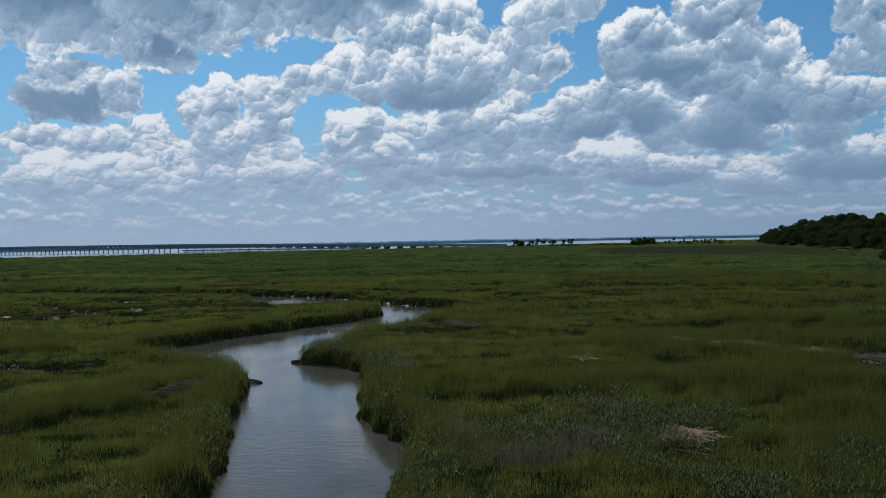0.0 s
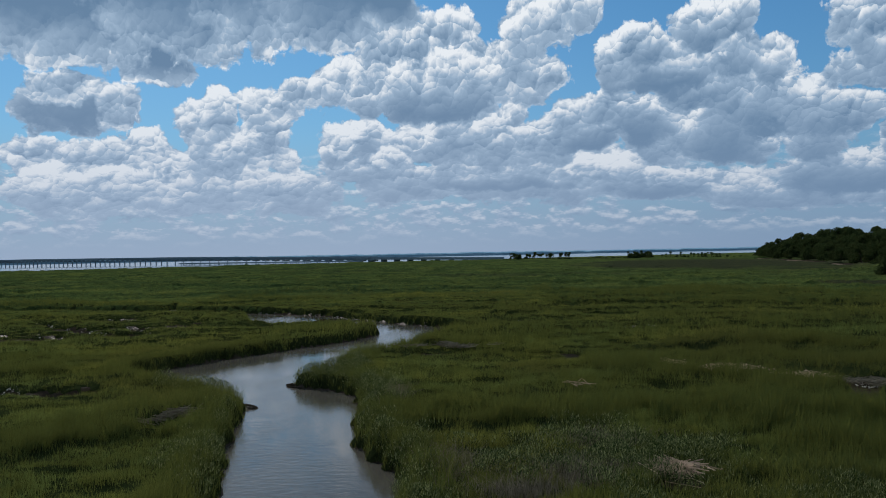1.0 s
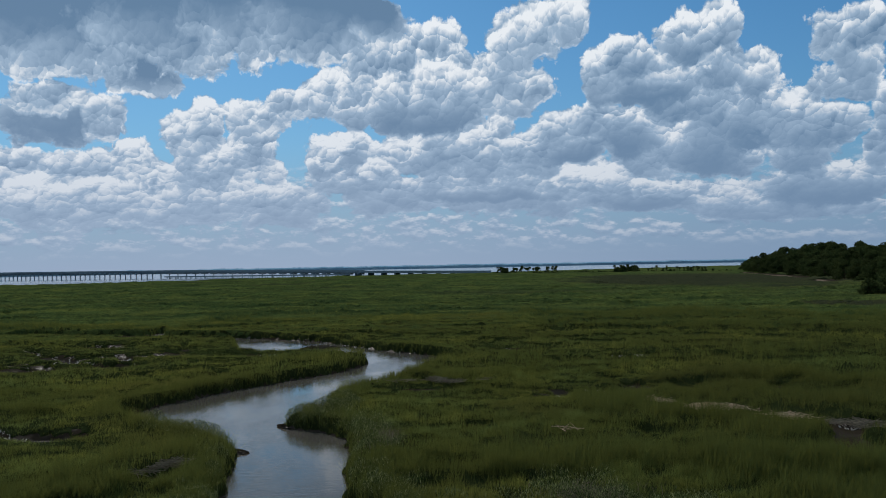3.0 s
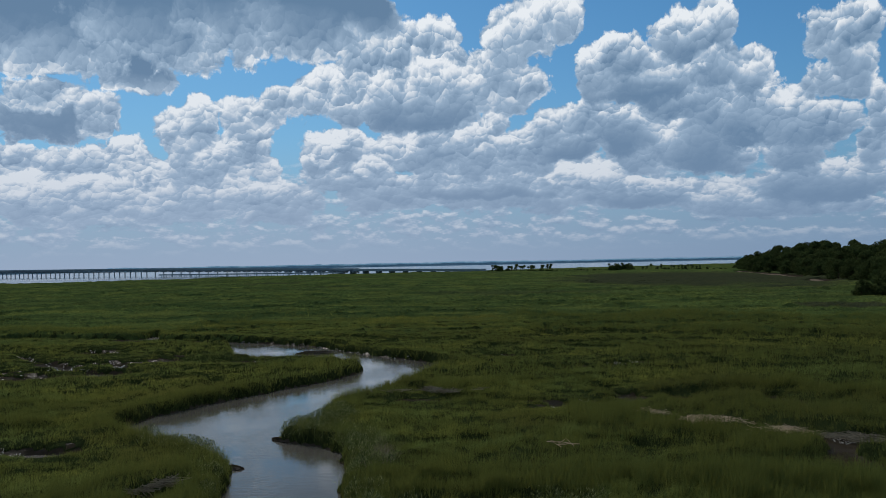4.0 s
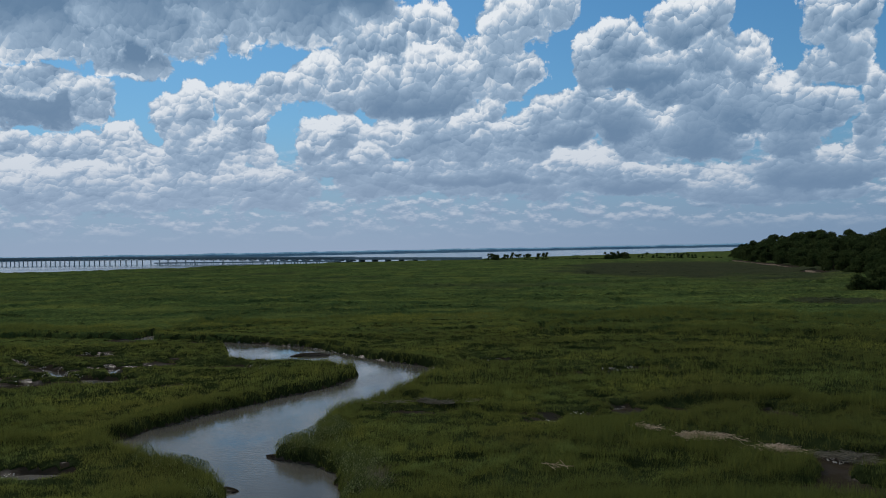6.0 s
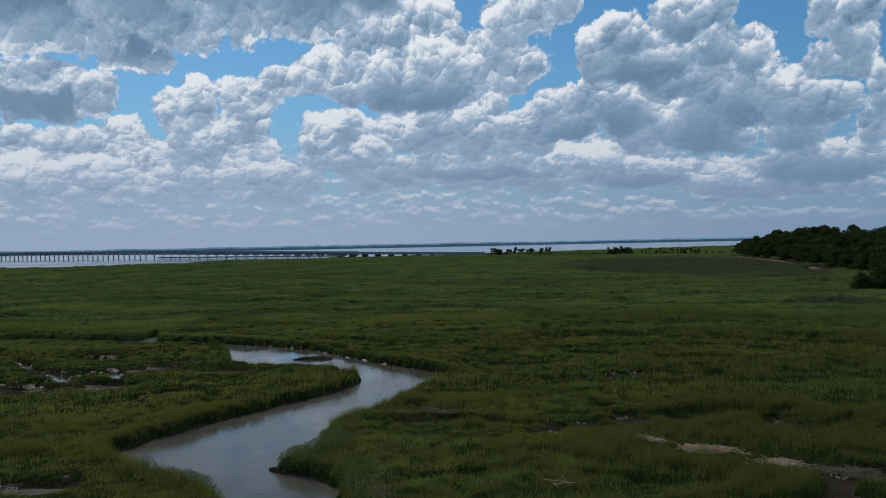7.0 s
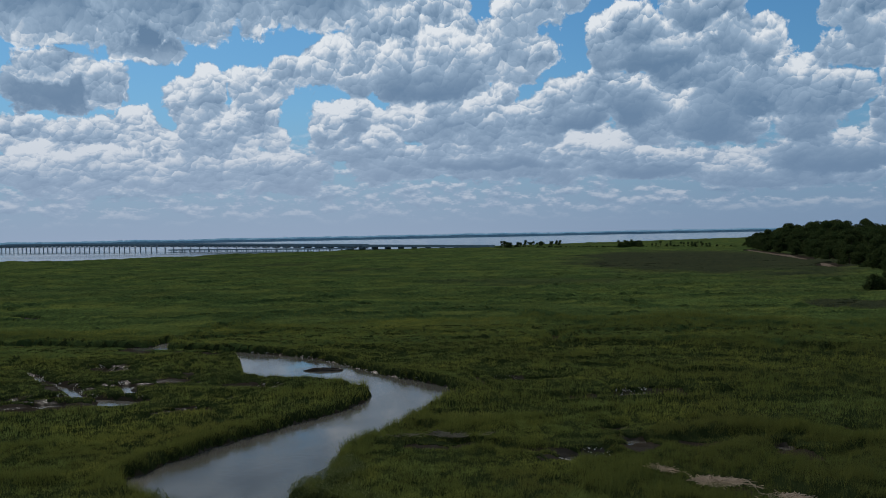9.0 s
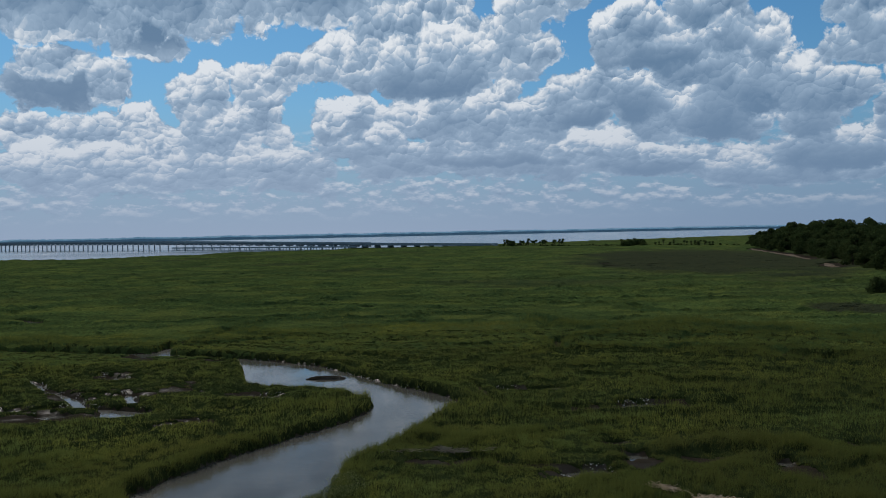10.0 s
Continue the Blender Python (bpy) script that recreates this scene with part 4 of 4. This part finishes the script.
build_dead_stalks(-0.4, 25.6, 1.2, 1.6, 900)
build_wrack(-11.7, 34.2, 1.8, 0.8, 10, 200, DEAD, "grey dead stalks among the grass", 0.5)
build_wrack(5.4, 40.3, 1.3, 0.8, 0, 80, STRAW, "small patch of bleached stalks on the marsh", 0.4, 0.006, 1.2)
build_wrack(-0.9, 57.8, 5.0, 0.5, 4, 220, DEAD, "line of brown dead stalks on the marsh", 0.5)


def build_mud_bar(x, y, length, width, turn, height, label):
    """A low hump of mud just out of the water."""
    bm = bmesh.new()
    bmesh.ops.create_icosphere(bm, subdivisions=4, radius=1.0)
    for v in bm.verts:
        k = 1 + 0.25 * noise.noise(v.co * 2.5 + Vector((x, y, 0)))
        v.co = Vector((v.co.x * length / 2 * k, v.co.y * width / 2 * k, v.co.z * height * (1 + 0.4 * noise.noise(v.co * 6))))
    me = bpy.data.meshes.new("mud_bar")
    bm.to_mesh(me)
    bm.free()
    me.materials.append(MUD)
    ob = new("mud_bar", me)
    ob.matrix_world = pose(x, y, 0.02, 0, 0, turn)
    tagged(ob, label, "mud bar")


build_mud_bar(-14.3, 92.1, 4.2, 1.1, 2, 0.28, "dark wet mud bar lying in the creek")
build_mud_bar(-10.3, 40.3, 1.5, 0.7, -20, 0.14, "dark mud point at the creek's edge")
build_mud_bar(-8.6, 46.4, 2.2, 0.9, -25, 0.22, "dark mud spur under the grass at the creek's edge")

# ---- causeway, palms and shrubs along the outer edge ----
CAUSEWAY = [(-104, 824), (-40, 795), (25, 768), (80, 738), (120, 700), (170, 665), (216, 628)]


def on_causeway(t):
    """A place along the causeway, t from 0 to 1."""
    k = min(int(t * (len(CAUSEWAY) - 1)), len(CAUSEWAY) - 2)
    u = t * (len(CAUSEWAY) - 1) - k
    (x0, y0), (x1, y1) = CAUSEWAY[k], CAUSEWAY[k + 1]
    return x0 + u * (x1 - x0), y0 + u * (y1 - y0)


def build_causeway():
    """A low bank with a road on it, falling away from the bridge's end."""
    verts, faces, n = [], [], 60
    for k in range(n + 1):
        t = k / n
        x, y = on_causeway(t)
        x2, y2 = on_causeway(min(1.0, t + 0.02)) if t < 0.98 else (x + 46, y - 37)
        d = Vector((x2 - x, y2 - y, 0)).normalized()
        side = Vector((-d.y, d.x, 0))
        top = float(np.interp(t, [0, 0.3, 0.4, 0.6, 1], [0.7, 0.7, 1.4, 1.2, 0.8]))
        for off, z in ((-16, -0.8), (-7, top), (7, top), (16, -0.8)):
            verts.append((x + side.x * off, y + side.y * off, z))
    for k in range(n):
        for j in range(3):
            a = k * 4 + j
            faces.append((a, a + 1, a + 5, a + 4))
    ob = new("causeway", mesh_from("causeway", verts, np.array(faces)[:, ::-1], BANK))
    tagged(ob, "low grassy causeway carrying the road from the bridge", "causeway", kind="structure")
    viaduct = new("viaduct")
    tagged(viaduct, "low grey concrete viaduct carrying the road off the bridge", "viaduct")
    for k in range(21):
        (x0, y0), (x1, y1) = on_causeway(k / 60), on_causeway((k + 1) / 60)
        z = float(np.interp(k / 60, [0, 0.36], [4.6, 2.4]))
        length, turn = math.hypot(x1 - x0, y1 - y0), math.degrees(math.atan2(y1 - y0, x1 - x0))
        place = pose(x0, y0, z, 0, 0, turn)
        part("deck", box(bmesh.new(), 0.03, length - 0.03, -6, 6, -1.3, 0), HAZED_CONCRETE, viaduct).matrix_world = place
        for side in (-6, 5.7):
            part("parapet", box(bmesh.new(), 0.03, length - 0.03, side, side + 0.3, 0.0, 0.9), HAZED_CONCRETE, viaduct).matrix_world = place
        if k % 2 == 0:
            part("pier", box(bmesh.new(), -0.6, 0.6, -5, 5, -z - 0.4, -1.3), HAZED_CONCRETE, viaduct).matrix_world = place


BANK = plain("bank_grass", (0.018, 0.026, 0.008), (0.05, 0.065, 0.018), 0.3)
build_causeway()


def build_palm(seed, height):
    """A cabbage palm: slim trunk and a round head of drooping fronds."""
    rng = np.random.default_rng(seed)
    root = new("palm_tree")
    bm = bmesh.new()
    limb(bm, (0, 0, -0.5), (0.15, 0.1, height * 0.55), 0.24, 0.2)
    limb(bm, (0.15, 0.1, height * 0.53), (0.1, 0, height), 0.2, 0.17)
    part("trunk", bm, BARK, root)
    verts, faces = [], []
    for k in range(34):
        a, droop, length = k * 2.4, rng.uniform(-0.5, 1.0), rng.uniform(1.3, 1.9)
        d = Vector((math.cos(a), math.sin(a), 0))
        s = Vector((-d.y, d.x, 0))
        base = Vector((0.1, 0, height))
        spine = [base + d * length * u + Vector((0, 0, length * (droop * u - 1.1 * u * u))) for u in (0, 0.4, 0.75, 1.0)]
        first = len(verts)
        for p, w in zip(spine, (0.05, 0.4, 0.45, 0.1)):
            verts += [p - s * w, p + s * w]
        faces += [(first + 2 * j, first + 2 * j + 1, first + 2 * j + 3, first + 2 * j + 2) for j in range(3)]
    part("crown", mesh_from("crown", [tuple(v) for v in verts], faces, LEAVES), LEAVES, root)
    return tagged(root, "slim palm with a round drooping head by the causeway", "palm", "palms by the causeway")


def build_edge_plants():
    rng = random.Random(12)
    palms = [build_palm(300 + k, h) for k, h in enumerate((6.0, 7.2, 5.2))]
    used = 0
    rows = [(rng.uniform(38, 88), 0) for k in range(34)] + [(127 + rng.uniform(0, 16), 0) for k in range(7)] + [(150 + 3.2 * k, 0) for k in range(6)] + [(171 + rng.uniform(0, 17), 0) for k in range(14)]
    for x, _ in rows:
        y = float(np.interp(x, [38, 80, 120, 170, 216], [755, 738, 700, 665, 628])) + rng.uniform(-14, 6)
        k = used % 3
        m = pose(x, y, max(0.2, ground_at(x, y)), 0, 0, rng.uniform(0, 360))
        size = rng.uniform(0.72, 0.95) * (0.75 if x > 145 else 1.0)
        ob = palms[k] if used < 3 else copy_thing(palms[k], m)
        ob.matrix_world = m
        ob.scale = (size, size, size)
        used += 1
    kinds = [build_tree(401 + k, h, w, 900, 0.3, "shrub", "rounded dark green shrub at the marsh edge", "shrubs along the marsh edge") for k, (h, w) in enumerate(((2.6, 1.9), (3.4, 2.2), (2.0, 1.8)))]
    spots = []
    for k in range(150):
        t = 0.36 + 0.64 * k / 149
        x, y = on_causeway(t)
        spots.append((x + rng.uniform(-2, 2), y - 13 + rng.uniform(-4, 4), rng.uniform(0.35, 0.7)))
    for k in range(16):
        spots.append((129 + rng.uniform(-2, 14), 676 + rng.uniform(-6, 6), rng.uniform(1.1, 1.9)))
    for k in range(9):
        spots.append((42 + rng.uniform(0, 12), 748 + rng.uniform(-6, 6), rng.uniform(0.9, 1.5)))
    for k in range(60):
        y = rng.uniform(165, 640)
        x = float(np.interp(y, SHORE_Y, SHORE_X)) + rng.uniform(2, 9)
        spots.append((x, y, rng.uniform(0.8, 1.5)))
    for x, y, size in ((88, 183, 1.1), (90, 185, 1.4), (92, 181, 1.2), (95, 187, 1.6), (91, 188, 1.3)):
        spots.append((x, y, size))
    for k, (x, y, size) in enumerate(spots):
        m = pose(x, y, max(0.1, ground_at(x, y)), 0, 0, rng.uniform(0, 360))
        ob = kinds[k] if k < 3 else copy_thing(kinds[k % 3], m)
        ob.matrix_world = m
        ob.scale = (size, size, size)


build_edge_plants()


def build_beach(name, y0, y1, shift, width):
    """A strip of pale sand at the foot of the wood."""
    y = np.linspace(y0, y1, 80)
    taper = np.sin(np.linspace(0.05, math.pi - 0.05, 80)) ** 0.5
    mid = np.interp(y, SHORE_Y, SHORE_X) + shift + 1.5 * fbm(y * 0.06, y * 0, 81, 3)
    wide = width * taper * (1 + 0.5 * fbm(y * 0.12, y * 0 + 4, 82, 2))
    rows = [np.stack([mid + wide * u, y, ground_z(mid + wide * u, y) + h], 1) for u, h in ((-0.6, -0.05), (-0.3, 0.12), (0.3, 0.2), (0.6, 0.0))]
    v = np.concatenate(rows)
    i = np.arange(79)
    f = np.concatenate([np.stack([i + j * 80, i + (j + 1) * 80, i + (j + 1) * 80 + 1, i + j * 80 + 1], 1) for j in range(3)])
    tagged(new(name, mesh_from(name, v, f, SAND, True)), "narrow strip of pale sand below the wood", "beach", kind="structure")


build_beach("beach", 360, 545, -2.0, 3.6)
build_beach("beach", 290, 327, -2.0, 2.4)
build_beach("beach", 172, 184, -8.0, 3.0)


# ---- leafy plants on the banks ----
def glint_leaf():
    m, n = material("bank_leaves")
    own = n.put("ShaderNodeNewGeometry").outputs["Random Per Island"]
    # A few pale leaves carry the sun's glints in their colour.
    colour = n.mix(n.math("POWER", own, 3.0), rgb(0.018, 0.036, 0.011), rgb(0.27, 0.3, 0.14))
    face = n.put("ShaderNodeBsdfDiffuse", {"Color": colour, "Roughness": 0.5})
    back = n.put("ShaderNodeBsdfTranslucent", {"Color": colour})
    finish(n, n.put("ShaderNodeMixShader", {0: 0.3, 1: face.outputs[0], 2: back.outputs[0]}).outputs[0])
    return m


def build_bank_plants():
    """Low leafy growth, greyer than the grass, in clumps on the creek's banks: short leaves that stand out from the stems."""
    count = 420000
    x, y = RNG.uniform(-16, 15, count), RNG.uniform(17, 52, count)
    creek = creek_edge(x, y)
    clump = fbm(x * 0.45, y * 0.45, 95, 3)
    near = np.maximum(1 - smooth(0.5, 3.4, creek), 1 - smooth(0.6, 1.2, np.hypot((x - 3.2) / 5.5, (y - 26.5) / 4.5)))
    near = np.maximum(near, 1 - smooth(0.5, 1.2, np.hypot((x - 9) / 7, (y - 20.5) / 3)))
    ok = (creek > 0.0) & (clump + 0.9 * near + 0.35 * RNG.uniform(-1, 1, count) > 0.77) & (near > 0.05)
    x, y = x[ok], y[ok]
    k = len(x)
    top = (0.62 + 0.4 * value_noise(x * 1.1, y * 1.1, 96)) * RNG.uniform(0.2, 1.1, k) ** 0.5
    ob = blades("bank_plants", x, y, ground_z(x, y) + top, RNG.uniform(0.05, 0.12, k), 0.024, 0.7, glint_leaf(), "grey-green leafy plants among the grass on the creek bank", 1)
    tagged(ob, "", "plants")


build_bank_plants()
build_bank_plants()
